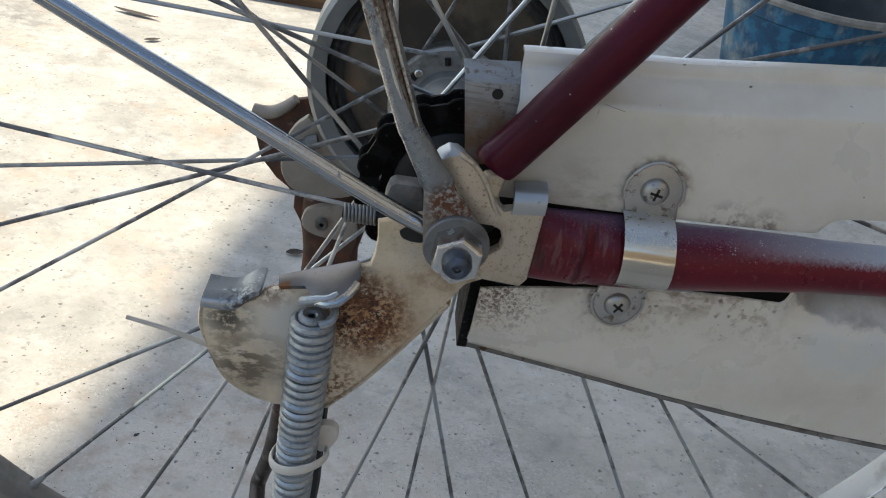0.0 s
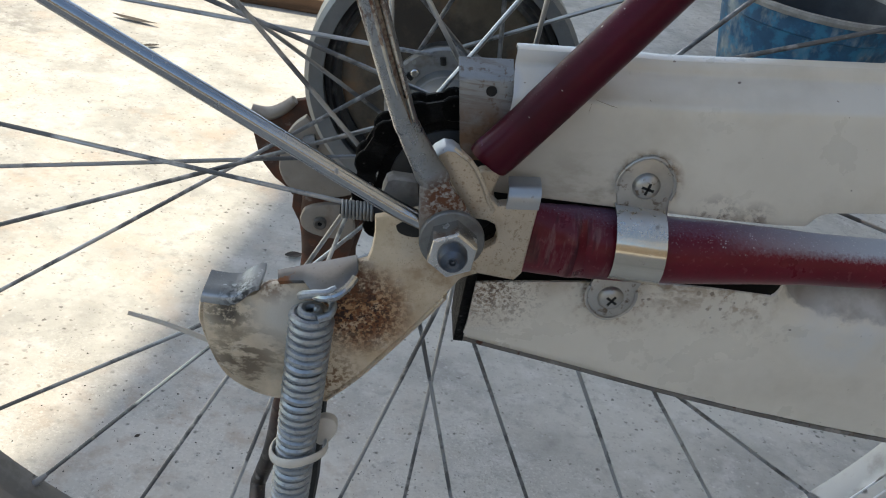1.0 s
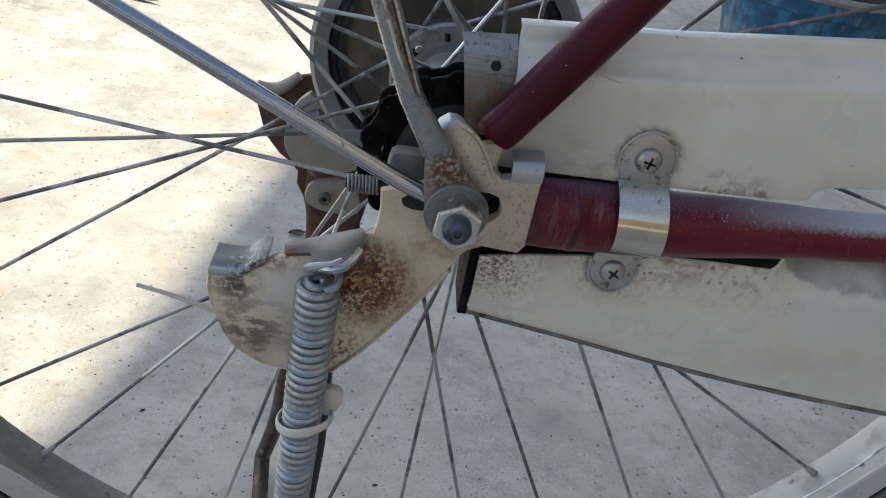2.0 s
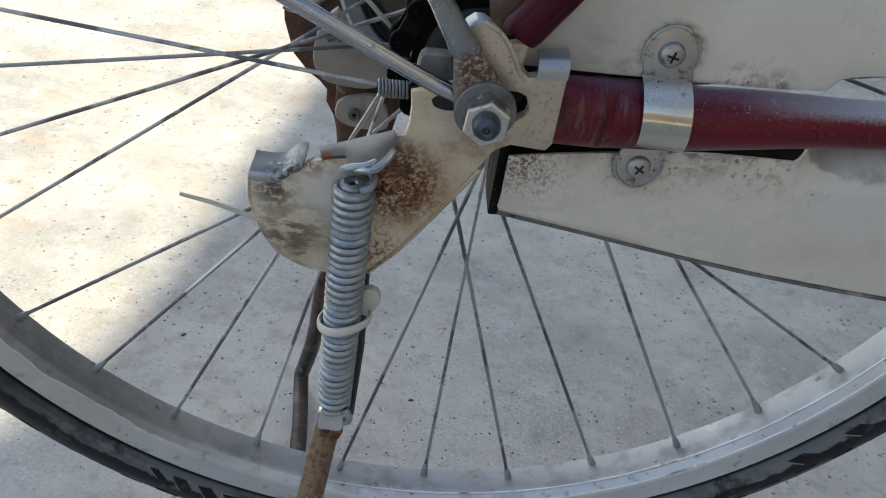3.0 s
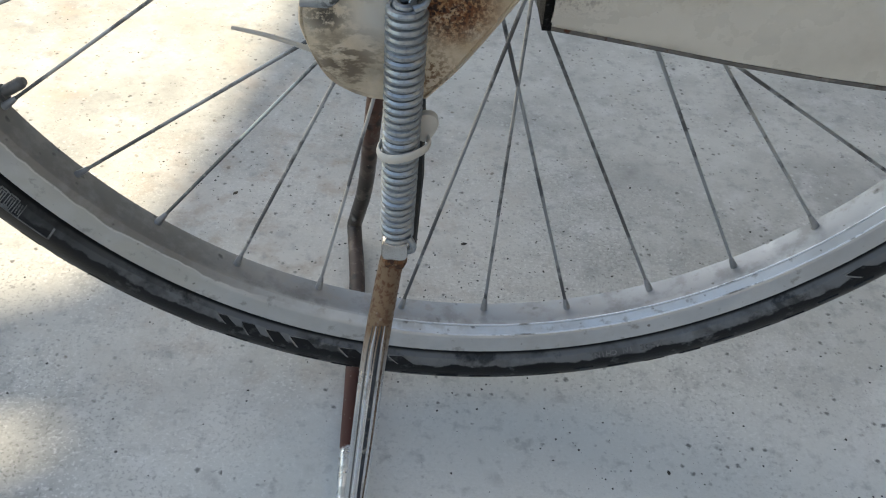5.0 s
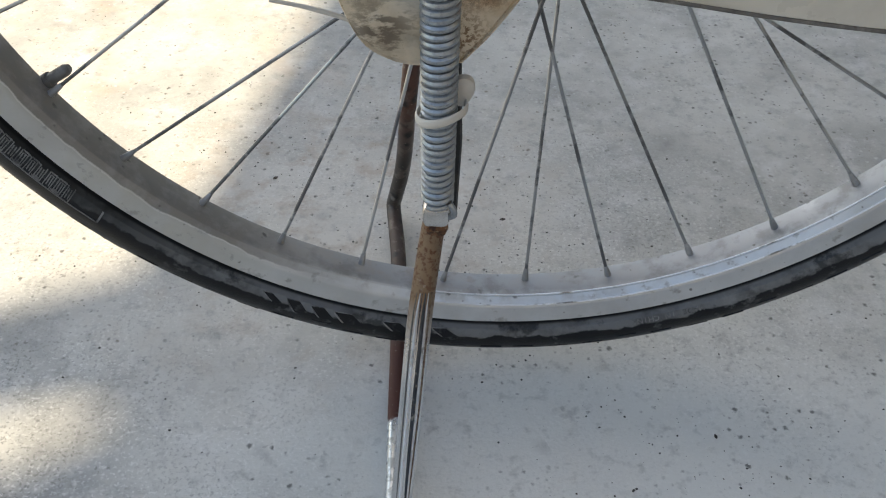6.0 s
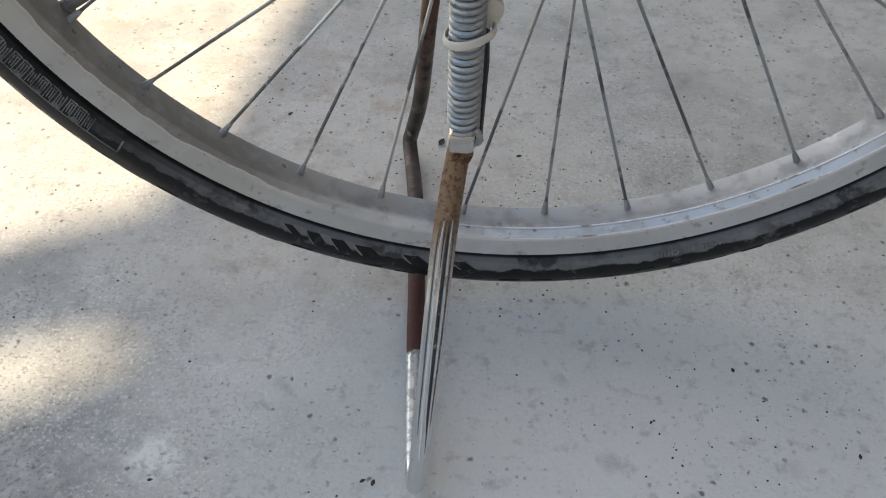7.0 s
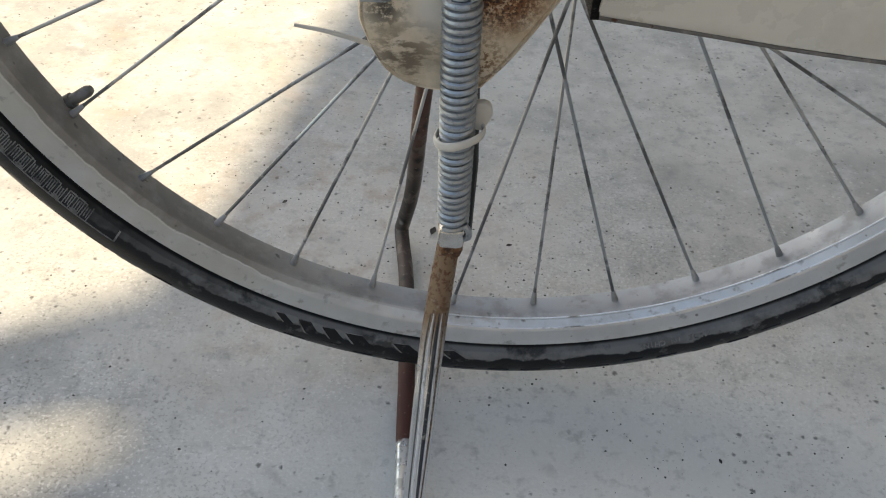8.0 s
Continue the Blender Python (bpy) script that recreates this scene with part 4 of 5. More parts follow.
for a0, wide, tall in NOTCHES:
    floor_bm, edge_bm = bmesh.new(), bmesh.new()
    shoulder_notch(a0, wide, tall, floor_bm, edge_bm)
    notch = part("tread_notch", floor_bm, M_tread, tyre, "dark slanted patch standing for a shaded shoulder notch")
    part("notch_edge", edge_bm, M_dusty_rubber, notch, "thin raised pale edge", 40)
# moulded lettering: plain bars for the maker's mark, in a recessed panel with a raised edge
bm = bmesh.new()


def on_side(ang, lat0, lat1, wide, up, target):
    q0 = [on_tyre(ang - wide / 2 + d, lat, up) for d, lat in ((0, lat0), (wide, lat0), (wide + 0.25, lat1), (0.25, lat1))]
    q1 = [on_tyre(ang - wide / 2 + d, lat, -0.0004) for d, lat in ((0, lat0), (wide, lat0), (wide + 0.25, lat1), (0.25, lat1))]
    a, b = [target.verts.new(p) for p in q0], [target.verts.new(p) for p in q1]
    target.faces.new(a)
    for j in range(4):
        target.faces.new((a[j], b[j], b[(j + 1) % 4], a[(j + 1) % 4]))


for k in range(11):
    a0 = -150.6 + 1.10 * k
    for d in (0.0, 0.24, 0.52, 0.76):
        on_side(a0 + d + 0.03 * math.sin(5 * k), -115 if d in (0.0, 0.76) else -111, -89 if d in (0.0, 0.76) else -93, 0.10, 0.0006, bm)
    if k % 3 != 1:
        on_side(a0 + 0.40, -116, -114, 0.80, 0.0006, bm)
        on_side(a0 + 0.40, -112, -110.5, 0.34, 0.0006, bm)
    if k % 2:
        on_side(a0 + 0.40, -91, -89, 0.80, 0.0006, bm)
        on_side(a0 + 0.40, -94, -92.5, 0.34, 0.0006, bm)
for k in range(34):
    on_side(-152.2 + 0.5 * k, -87, -85.5, 0.52, 0.0004, bm)
on_side(-135.4, -110, -86, 0.2, 0.0004, bm)
part("maker_mark", bm, M_dusty_rubber, tyre, "raised moulded mark, dusty grey", 20)
bm = bmesh.new()
for k, ch in enumerate("MADE IN CHINA"):
    if ch == " ":
        continue
    cu = bpy.data.curves.new("letter", "FONT")
    cu.body, cu.size, cu.extrude, cu.align_x, cu.resolution_u = ch, 0.0042, 0.0003, "CENTER", 2
    tmp = bpy.data.objects.new("letter", cu)
    me = bpy.data.meshes.new_from_object(tmp)
    ang, lat = -67.7 - 0.62 * k, -110
    b, a = radians(lat), radians(ang)
    out_v = Vector((math.cos(a), 0, math.sin(a)))
    nrm = (math.cos(b) * out_v + Vector((0, math.sin(b), 0))).normalized()
    upv = (-math.sin(b) * out_v + Vector((0, math.cos(b), 0))).normalized()
    rgt = upv.cross(nrm)
    mt = Matrix((rgt, upv, nrm)).transposed().to_4x4()
    me.transform(Matrix.Translation(on_tyre(ang, lat, 0.0001)) @ mt)
    bm.from_mesh(me)
    bpy.data.objects.remove(tmp)
    bpy.data.curves.remove(cu)
    bpy.data.meshes.remove(me)
part("origin_lettering", bm, M_dusty_rubber, tyre, "small moulded words", 20)

# spokes: two flanges, each crossing twice
FIRST = math.degrees(-1.52233)
HOLE_R, NEAR_FL, FAR_FL = 0.0208, 0.0655, 0.1165
UNEVEN = {33: (0.80, -0.0024), 34: (0.75, -0.0026), 35: (0.40, -0.0010), 0: (0.15, -0.0004)}   # degrees at the rim, metres at the hub
for k in range(36):
    turn, sag = UNEVEN.get(k, (0.0, 0.0))
    ang = radians(FIRST + 10 * (k - 6) + turn)
    near = k % 2 == 1
    lead = 1 if k % 4 in (1, 2) else -1
    hub_a = ang + lead * radians(60)
    fl = (NEAR_FL if near else FAR_FL) + (-0.0022 if lead > 0 else 0.0022) * (1 if near else -1)
    tip = Vector((0.2450 * math.cos(ang), w + (-0.0010 if near else 0.0010), AXLE_Z + 0.2450 * math.sin(ang)))
    root = Vector((HOLE_R * math.cos(hub_a), fl, AXLE_Z + sag + HOLE_R * math.sin(hub_a)))
    way = (root - tip).normalized()
    bend = root + Vector((0, (0.004 if (fl < (NEAR_FL if near else FAR_FL)) else -0.004), 0))
    path = [tip, tip + way * 0.02, tip.lerp(root, 0.5) + Vector((0, 0, rnd.uniform(-0.0004, 0.0004))), root - way * 0.002, root, bend]
    spoke = part("spoke", sweep(path, 0.00085, 8), M_spoke, bicycle)
    nip_path = [tip - way * 0.003, tip + way * 0.0015, tip + way * 0.0060, tip + way * 0.0085]
    part("nipple", sweep(nip_path, [0.0019, 0.0018, 0.0014, 0.0010], 12), M_nipple, spoke)

# valve
va = radians(-148.0)
vd = Vector((math.cos(va), 0, math.sin(va)))
v0 = Vector((0, w + 0.006, AXLE_Z)) + vd * 0.2455
part("valve", sweep([v0, v0 - vd * 0.004, v0 - vd * 0.0042, v0 - vd * 0.013, v0 - vd * 0.015], [0.0036, 0.0036, 0.0027, 0.0027, 0.0018], 14), M_dirty, bicycle, "dull metal valve stem")

# hub, sprocket with chain
bm = lathe([(0.0001, 0.058), (0.0120, 0.058), (0.0145, 0.062), (0.0145, 0.067), (0.0125, 0.070), (0.0115, 0.09), (0.0125, 0.112), (0.0150, 0.116), (0.015, 0.122), (0.012, 0.126), (0.0001, 0.126)], 40, C, closed=False)
hub = part("hub", bm, M_drum, bicycle, "dull steel hub")
for y, r in ((NEAR_FL, 0.0238), (FAR_FL, 0.0228)):
    bm = lathe([(0.0100, y - 0.0016), (r - 0.0010, y - 0.0016), (r, y - 0.0008), (r, y + 0.0008), (r - 0.0010, y + 0.0016), (0.0100, y + 0.0016)], 56, C)
    part("flange", bm, M_flange, hub, "dull grey spoke flange")
part("hub_dome", lathe([(0.0100, 0.1105), (0.0118, 0.1108), (0.0128, 0.1120), (0.0131, 0.1148), (0.0100, 0.1148)], 48, C), M_flange, hub, "paler stepped ring")
for k in range(4):
    a = radians(139 + 90 * k)
    part("rivet", disc(0.0016, 0.1128, 0.1148, (0.0176 * math.cos(a), AXLE_Z + 0.0176 * math.sin(a)), 16), M_zinc, hub)
    for turn in (-37, -82):
        b = a + radians(turn)
        slot = sweep([(r * math.cos(b), 0.1146, AXLE_Z + r * math.sin(b)) for r in (0.0164, 0.0192)], 0.0011, 10)
        part("flange_slot", slot, M_greasy, hub, "dark key-shaped hole")
teeth, bm = 16, bmesh.new()
outline = []
for k in range(teeth):
    for f, r in ((0.0, 0.0225), (0.28, 0.0230), (0.45, 0.0272), (0.58, 0.0272), (0.75, 0.0230)):
        a = 2 * math.pi * (k + f) / teeth
        outline.append((r * math.cos(a), AXLE_Z + r * math.sin(a)))
sprocket = part("sprocket", plate(outline, 0.0490, 0.0512, 0.0), M_black, bicycle, "greasy black sprocket")
part("sprocket_body", lathe([(0.004, 0.046), (0.016, 0.046), (0.019, 0.048), (0.019, 0.056), (0.004, 0.058)], 36, C), M_greasy, sprocket)
# chain links, wrapped half round the sprocket and running forward inside the guard
chain_pts = []
for k in range(9):
    a = radians(84 + 196 * k / 8)
    chain_pts.append((0.0262 * math.cos(a), AXLE_Z + 0.0262 * math.sin(a), a + math.pi / 2))
for k in range(1, 16):
    chain_pts.insert(0, (0.0035 + 0.0112 * k, AXLE_Z + 0.0261 + 0.0012 * k, math.pi + 0.1))
link_bm = bmesh.new()
for dy in (-0.0038, 0.0038):
    for cx in (-0.0054, 0.0054):
        disc(0.0042, dy - 0.0006, dy + 0.0006, (cx, 0), 14, bm=link_bm)
    merge(link_bm, block((-0.0054, dy - 0.0006, -0.0030), (0.0054, dy + 0.0006, 0.0030), 0.0))
disc(0.0013, -0.0042, 0.0042, (-0.0054, 0), 12, bm=link_bm)
link_me = finish(link_bm)
for x, z, a in chain_pts:
    lk = part("chain_link", link_me, M_black, sprocket)
    lk.matrix_local = Matrix.Translation((x, 0.0501, z)) @ Matrix.Rotation(-a, 4, "Y")

# band brake on the far side
drum = part("brake_drum", lathe([(0.0475, 0.137), (0.0530, 0.136), (0.0548, 0.138), (0.0548, 0.160), (0.0525, 0.163), (0.0475, 0.163)], 80, C), M_drum, bicycle, "dull silver band brake drum")
part("brake_plate", disc(0.0480, 0.1435, 0.147, C, 64), M_drum_in, drum, "brown rusty inside plate")
part("brake_band", lathe([(0.0405, 0.141), (0.0425, 0.139), (0.0440, 0.141), (0.0450, 0.139), (0.0470, 0.141), (0.0470, 0.150), (0.0405, 0.150)], 72, C), M_band, drum, "dark grey brake band")
part("hub_plate", lathe([(0.006, 0.124), (0.0150, 0.124), (0.0175, 0.1255), (0.0180, 0.128), (0.0170, 0.132), (0.0155, 0.149), (0.006, 0.149)], 56, C), M_dirty, drum)
arm_out = [(-0.0524, 0.2774), (-0.0572, 0.2723), (-0.0604, 0.2648), (-0.0613, 0.2537), (-0.0585, 0.2463), (-0.0531, 0.2427), (-0.0378, 0.2419), (-0.0281, 0.2459), (-0.0275, 0.2516), (-0.0371, 0.2601), (-0.0440, 0.2690)]
part("brake_arm", plate(arm_out, 0.146, 0.149, 0.001, smooth=4), M_beige, drum, "beige brake arm")
part("arm_bolt", sweep([(-0.0560, 0.1445, 0.2642), (-0.0515, 0.1445, 0.2662), (-0.0514, 0.1445, 0.2662), (-0.0470, 0.1445, 0.2680)], [0.0017, 0.0017, 0.0034, 0.0034], 6), M_dirty, drum, "small hexagonal bolt")
for k in range(4):
    x = -0.0556 + 0.0011 * k
    part("bolt_thread", sweep([(x, 0.1445, 0.2644 + 0.42 * (x + 0.0556)), (x + 0.0005, 0.1445, 0.2646 + 0.42 * (x + 0.0556))], 0.0021, 12), M_dirty, drum)
lug = plate([(-0.0501, 0.2303), (-0.0485, 0.2352), (-0.0423, 0.2384), (-0.0323, 0.2398), (-0.0267, 0.2320), (-0.0266, 0.2240), (-0.0353, 0.2228), (-0.0437, 0.2237), (-0.0485, 0.2262)], 0.1445, 0.1475, 0.0012, smooth=4)
lug_ob = part("cable_lug", lug, M_beige, bicycle, "beige cable anchor lug")
part("lug_bolt", lathe([(0.0010, 0.1425), (0.0022, 0.1420), (0.0028, 0.1428), (0.0028, 0.1450), (0.0010, 0.1450)], 24, (-0.0412, 0.2304)), M_dirty, lug_ob, "hollow steel rivet")
part("rivet_hole", disc(0.0012, 0.1432, 0.1440, (-0.0412, 0.2304), 16, edge=0.0001), M_black, lug_ob)

# axle, nut, washer
axle = part("axle", lathe([(0.0001, 0.0012), (0.0007, 0.0010), (0.0010, 0.0003), (0.0018, 0.0), (0.0034, 0.0009), (0.0042, 0.0026), (0.0042, 0.178), (0.0001, 0.180)], 28, C, closed=False), M_stub, bicycle, "dark steel axle end")
hexo = [(0.0073 * math.cos(radians(60 * k + 86)), AXLE_Z + 0.0073 * math.sin(radians(60 * k + 86))) for k in range(6)]
nut = part("axle_nut", plate(hexo, 0.0040, 0.0122, 0.0007), M_zinc, bicycle, "hexagonal zinc axle nut", 20)
part("washer", lathe([(0.0046, 0.0122), (0.0090, 0.0122), (0.0094, 0.0126), (0.0094, 0.0140), (0.0046, 0.0140)], 40, C), M_dirty, bicycle, "dull grey washer")
part("axle_nut", plate(hexo, 0.1690, 0.1760, 0.0007), M_zinc, bicycle)

# rack strut: tube pressed flat at its end
strut_path = smooth_path([(-0.0070, 0.0155, 0.3190), (-0.0110, 0.0140, 0.3250), (-0.0172, 0.0125, 0.3350), (-0.0200, 0.0115, 0.3405), (-0.0315, 0.0095, 0.3680), (-0.0480, 0.0080, 0.4080), (-0.062, 0.009, 0.45)], 6)
bm = sweep(strut_path, [0.0016, 0.0030, 0.0033, 0.0034, 0.0037, 0.0038, 0.0038], 20, wide=[2.6, 1.35, 1.05, 1.0, 1.0, 1.0, 1.0], side=(1, 0, 0.5))
strut = part("rack_strut", bm, M_strut, bicycle, "chromed rack strut with rust streaks")
groove_line = ((-0.0172, 0.0090, 0.3385), (-0.0226, 0.0073, 0.3500), (-0.0304, 0.0058, 0.3690), (-0.0386, 0.0048, 0.3890))
for shift_x, size, mat_, lab in ((0.0, (0.0002, 0.0007, 0.0008, 0.0009), M_seam, "rusty pressed seam"), (-0.0013, (0.0002, 0.0005, 0.0006, 0.0006), M_rib, "pale worn rib"), (0.0012, (0.0002, 0.0005, 0.0006, 0.0006), M_rib, "pale worn rib")):
    line = smooth_path([(x + shift_x * (0.5 + 0.5 * min(1, k)), y + (0.0002 if shift_x else 0.0), z + 0.35 * shift_x) for k, (x, y, z) in enumerate(groove_line)], 5)
    part("seam", sweep(line, list(size), 8, wide=0.8), mat_, strut, lab)
tab = [(-0.0120, 0.3205), (-0.0114, 0.3160), (-0.0103, 0.3080), (-0.0088, 0.3000), (-0.005, 0.2960), (0.0, 0.2946), (0.005, 0.2960), (0.0085, 0.3005), (0.0070, 0.3075), (0.0022, 0.3137), (-0.0035, 0.3200), (-0.0066, 0.3238), (-0.0100, 0.3236)]
part("strut_tab", plate(tab, 0.0141, 0.0160, 0.0005), M_strut, strut, "flattened rusty strut end")
# mudguard stay
stay_path = smooth_path([(-0.004, 0.0180, 0.3035), (-0.0103, 0.0185, 0.3055), (-0.022, 0.0190, 0.3100), (-0.0593, 0.0195, 0.3275), (-0.1135, 0.0200, 0.3525), (-0.18, 0.022, 0.384), (-0.25, 0.026, 0.415)], 6)
part("mudguard_stay", sweep(stay_path, [0.0022, 0.0026, 0.0026, 0.0025, 0.0025, 0.0025], 14), M_chrome, bicycle, "bright chromed mudguard stay")

# frame: dropout, chain stay, seat stay
drop_out = [(0.0088, 0.3146), (0.0125, 0.3117), (0.0152, 0.3124), (0.0150, 0.3158), (0.0238, 0.3172), (0.0243, 0.3129), (0.0241, 0.2900), (0.0223, 0.2873), (0.0110, 0.2879), (0.0070, 0.2857),
            (0.0018, 0.2806), (-0.0060, 0.2860), (-0.0040, 0.2960), (0.0105, 0.2964), (0.0138, 0.2992), (0.0142, 0.3020), (0.0128, 0.3052), (0.0100, 0.3062), (-0.0040, 0.3060), (-0.0080, 0.3120), (0.0020, 0.3160)]
dropout = part("dropout", plate(drop_out, 0.0222, 0.0262, 0.0011), M_plate, bicycle, "rust-speckled plated dropout")
tab_rows = []
for y, z in [(0.0214, 0.3118)] + [(0.0214 + 0.0036 * (1 - math.cos(radians(15 * k))), 0.3140 + 0.0036 * math.sin(radians(15 * k))) for k in range(7)] + [(0.0290, 0.3178)]:
    tab_rows.append([(x, y, z + 0.0012 * (x - 0.0146) / 0.0094) for x in (0.0146, 0.0149, 0.0170, 0.0190, 0.0215, 0.0237, 0.0240)])
part("dropout_tab", strip(tab_rows, 0.0014), M_dull, dropout, "folded bright tab")
horn = [(-0.0081, 0.3263), (-0.0059, 0.3292), (-0.0032, 0.3292), (0.0023, 0.3252), (0.0069, 0.3188), (0.0088, 0.3146), (0.0115, 0.3108), (0.0095, 0.3080), (0.0052, 0.3080), (0.0026, 0.3115), (-0.0035, 0.3189), (-0.0061, 0.3222)]
part("dropout_horn", plate(horn, 0.0188, 0.0220, 0.0011), M_plate, dropout, "curved rust-stained lug")
part("horn_edge", sweep(smooth_path([(-0.0038, 0.0190, 0.3288), (0.0023, 0.0188, 0.3250), (0.0068, 0.0188, 0.3186), (0.0086, 0.0192, 0.3146), (0.0110, 0.0200, 0.3110)], 5), 0.0007, 10), M_plate, dropout, "bright rounded edge")
cap = []
for k in range(8):
    a = radians(100 * k / 7)
    cap.append([(x - 0.001 * (k / 7), 0.0186 + 0.0038 * (1 - math.cos(a)), z + 0.0012 * math.sin(a)) for x, z in ((-0.0084, 0.3248), (-0.0075, 0.3263), (-0.0055, 0.3280), (-0.0034, 0.3280), (-0.0014, 0.3268))])
part("horn_cap", strip(cap, 0.0012), M_dull, dropout, "bright folded tip")
lug = [(-0.0214, 0.3050), (-0.0213, 0.3100), (-0.0206, 0.3130), (-0.0190, 0.3142), (-0.0114, 0.3143), (-0.0090, 0.3051)]
part("rear_lug", plate(lug, 0.0245, 0.0300, 0.0016), M_dirty, dropout, "grey rounded lug")

cs_path = smooth_path([(0.0225, 0.0310, 0.2982), (0.0300, 0.0310, 0.2985), (0.0350, 0.0310, 0.2988), (0.0385, 0.0310, 0.2991), (0.0415, 0.0310, 0.2993), (0.0450, 0.0310, 0.2996), (0.0560, 0.0308, 0.3003), (0.0670, 0.0306, 0.3011),
                       (0.0845, 0.0305, 0.3029), (0.1030, 0.0305, 0.3046), (0.1310, 0.0305, 0.3068), (0.26, 0.031, 0.3170), (0.42, 0.034, 0.3295)], 6)
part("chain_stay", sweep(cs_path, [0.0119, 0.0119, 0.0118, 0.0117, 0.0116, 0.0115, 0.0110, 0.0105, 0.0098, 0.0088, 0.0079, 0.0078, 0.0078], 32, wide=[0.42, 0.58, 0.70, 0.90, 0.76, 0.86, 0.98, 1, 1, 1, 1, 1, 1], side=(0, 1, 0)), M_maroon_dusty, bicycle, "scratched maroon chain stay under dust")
ss_path = smooth_path([(0.0080, 0.0300, 0.3222), (0.0088, 0.0300, 0.3234), (0.0140, 0.0300, 0.3305), (0.0450, 0.0310, 0.3765), (0.105, 0.036, 0.466), (0.185, 0.045, 0.585)], 6)
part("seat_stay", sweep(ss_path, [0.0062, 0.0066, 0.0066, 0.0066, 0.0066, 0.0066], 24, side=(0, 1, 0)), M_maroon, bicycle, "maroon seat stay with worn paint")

part("gusset", plate([(0.0020, 0.3120), (0.0030, 0.3170), (0.0060, 0.3200), (0.0122, 0.3215), (0.0116, 0.3180), (0.0108, 0.3140), (0.0125, 0.3095), (0.0070, 0.3080)], 0.0262, 0.0300, 0.0012), M_plate, dropout, "beige lug under the stay")

# chain guard: upper and lower pressed sheets with folded edges
def guard_sheet(xs, rows):
    """A sheet over the stations xs; rows: functions of x that give (y, z)."""
    return strip([[(x, *f(x)) for x in xs] for f in rows], 0.0011)


def along(pts):
    px, pz = [p[0] for p in pts], [p[1] for p in pts]
    return lambda x: float(np.interp(x, px, pz))


def ease(x, a, b):
    t = min(1.0, max(0.0, (x - a) / (b - a)))
    return t * t * (3 - 2 * t)


up_fold = along([(0.0112, 0.3420), (0.0272, 0.3436), (0.0400, 0.3448), (0.0558, 0.3460), (0.0717, 0.3480), (0.0876, 0.3501), (0.1147, 0.3535), (0.20, 0.364), (0.36, 0.378)])
up_low = along([(0.0112, 0.3120), (0.028, 0.3124), (0.0423, 0.3128), (0.0656, 0.3136), (0.082, 0.3142), (0.1002, 0.3152), (0.1080, 0.3161), (0.1092, 0.3168), (0.1103, 0.3184), (0.1133, 0.3204), (0.1252, 0.3224), (0.20, 0.333), (0.36, 0.348)])
lip = lambda x: ease(x, 0.1075, 0.1115)
up_rows = [lambda x: (0.0323 + 0.0040 * lip(x), up_low(x) + 0.0012 * lip(x)), lambda x: (0.0317 + 0.0024 * lip(x), up_low(x) - 0.0002 * lip(x)), lambda x: (0.0315 + 0.0005 * lip(x), up_low(x) + 0.0010),
           lambda x: (0.0315, up_low(x) + 0.0030)]
up_rows += [lambda x, s=s_: (0.0315 - 0.0004 * math.sin(math.pi * s), up_low(x) + 0.003 + (up_fold(x) - up_low(x) - 0.0042) * s) for s_ in (0.25, 0.5, 0.75, 0.93)]
up_rows += [lambda x, d=d_, h=h_: (0.0315 + d, up_fold(x) + h) for d_, h_ in ((0.0, -0.0008), (0.0003, -0.0001), (0.0010, 0.0006), (0.0030, 0.0018), (0.0060, 0.0037), (0.0088, 0.0054), (0.0097, 0.0062), (0.0101, 0.0074), (0.0104, 0.0094), (0.0108, 0.0102), (0.0118, 0.0105), (0.0150, 0.0104))]
up_xs = [0.0112 + 0.0024 * k for k in range(40)] + [0.1066 + 0.0012 * k for k in range(1, 13)] + [0.125 + 0.0235 * k for k in range(1, 11)]
guard = part("chain_guard", guard_sheet(up_xs, up_rows), M_cream, bicycle, "cream painted chain guard, scratched and rust-stained")
lo_high = along([(0.0128, 0.2786), (0.0284, 0.2815), (0.0500, 0.2848), (0.0704, 0.2874), (0.080, 0.2882), (0.0921, 0.2886), (0.1080, 0.2888), (0.1105, 0.2900), (0.1130, 0.2920), (0.1150, 0.2929), (0.1200, 0.2933), (0.1300, 0.2930), (0.1400, 0.2925), (0.20, 0.2960), (0.36, 0.309)])
lo_low = along([(0.0128, 0.2535), (0.0480, 0.2484), (0.0814, 0.2432), (0.1142, 0.2390), (0.1575, 0.2350), (0.25, 0.2300), (0.36, 0.228)])
dent = lambda x: ease(x, 0.1070, 0.1190)
lo_rows = [lambda x, h=h_, d=d_: (d, lo_low(x) + h) for h_, d_ in ((-0.0026, 0.0555), (-0.0016, 0.0460), (-0.0012, 0.0435), (-0.0004, 0.0400), (0.0010, 0.0385))]
lo_rows += [lambda x, s=s_: (0.0385 - 0.0050 * s, lo_low(x) + 0.001 + (lo_high(x) - 0.0175 - lo_low(x)) * s) for s_ in (0.2, 0.4, 0.6, 0.8, 1.0)]
lo_rows += [lambda x, u=u_: (0.0333 + 0.0100 * dent(x) * u ** 2.2 - 0.0012 * dent(x) * math.sin(math.pi * min(1, u * 1.6)), lo_high(x) - 0.0165 * (1 - u) + 0.0046 * dent(x) * u ** 2.2) for u_ in (0.12, 0.25, 0.38, 0.5, 0.62, 0.74, 0.86, 0.95, 1.0)]
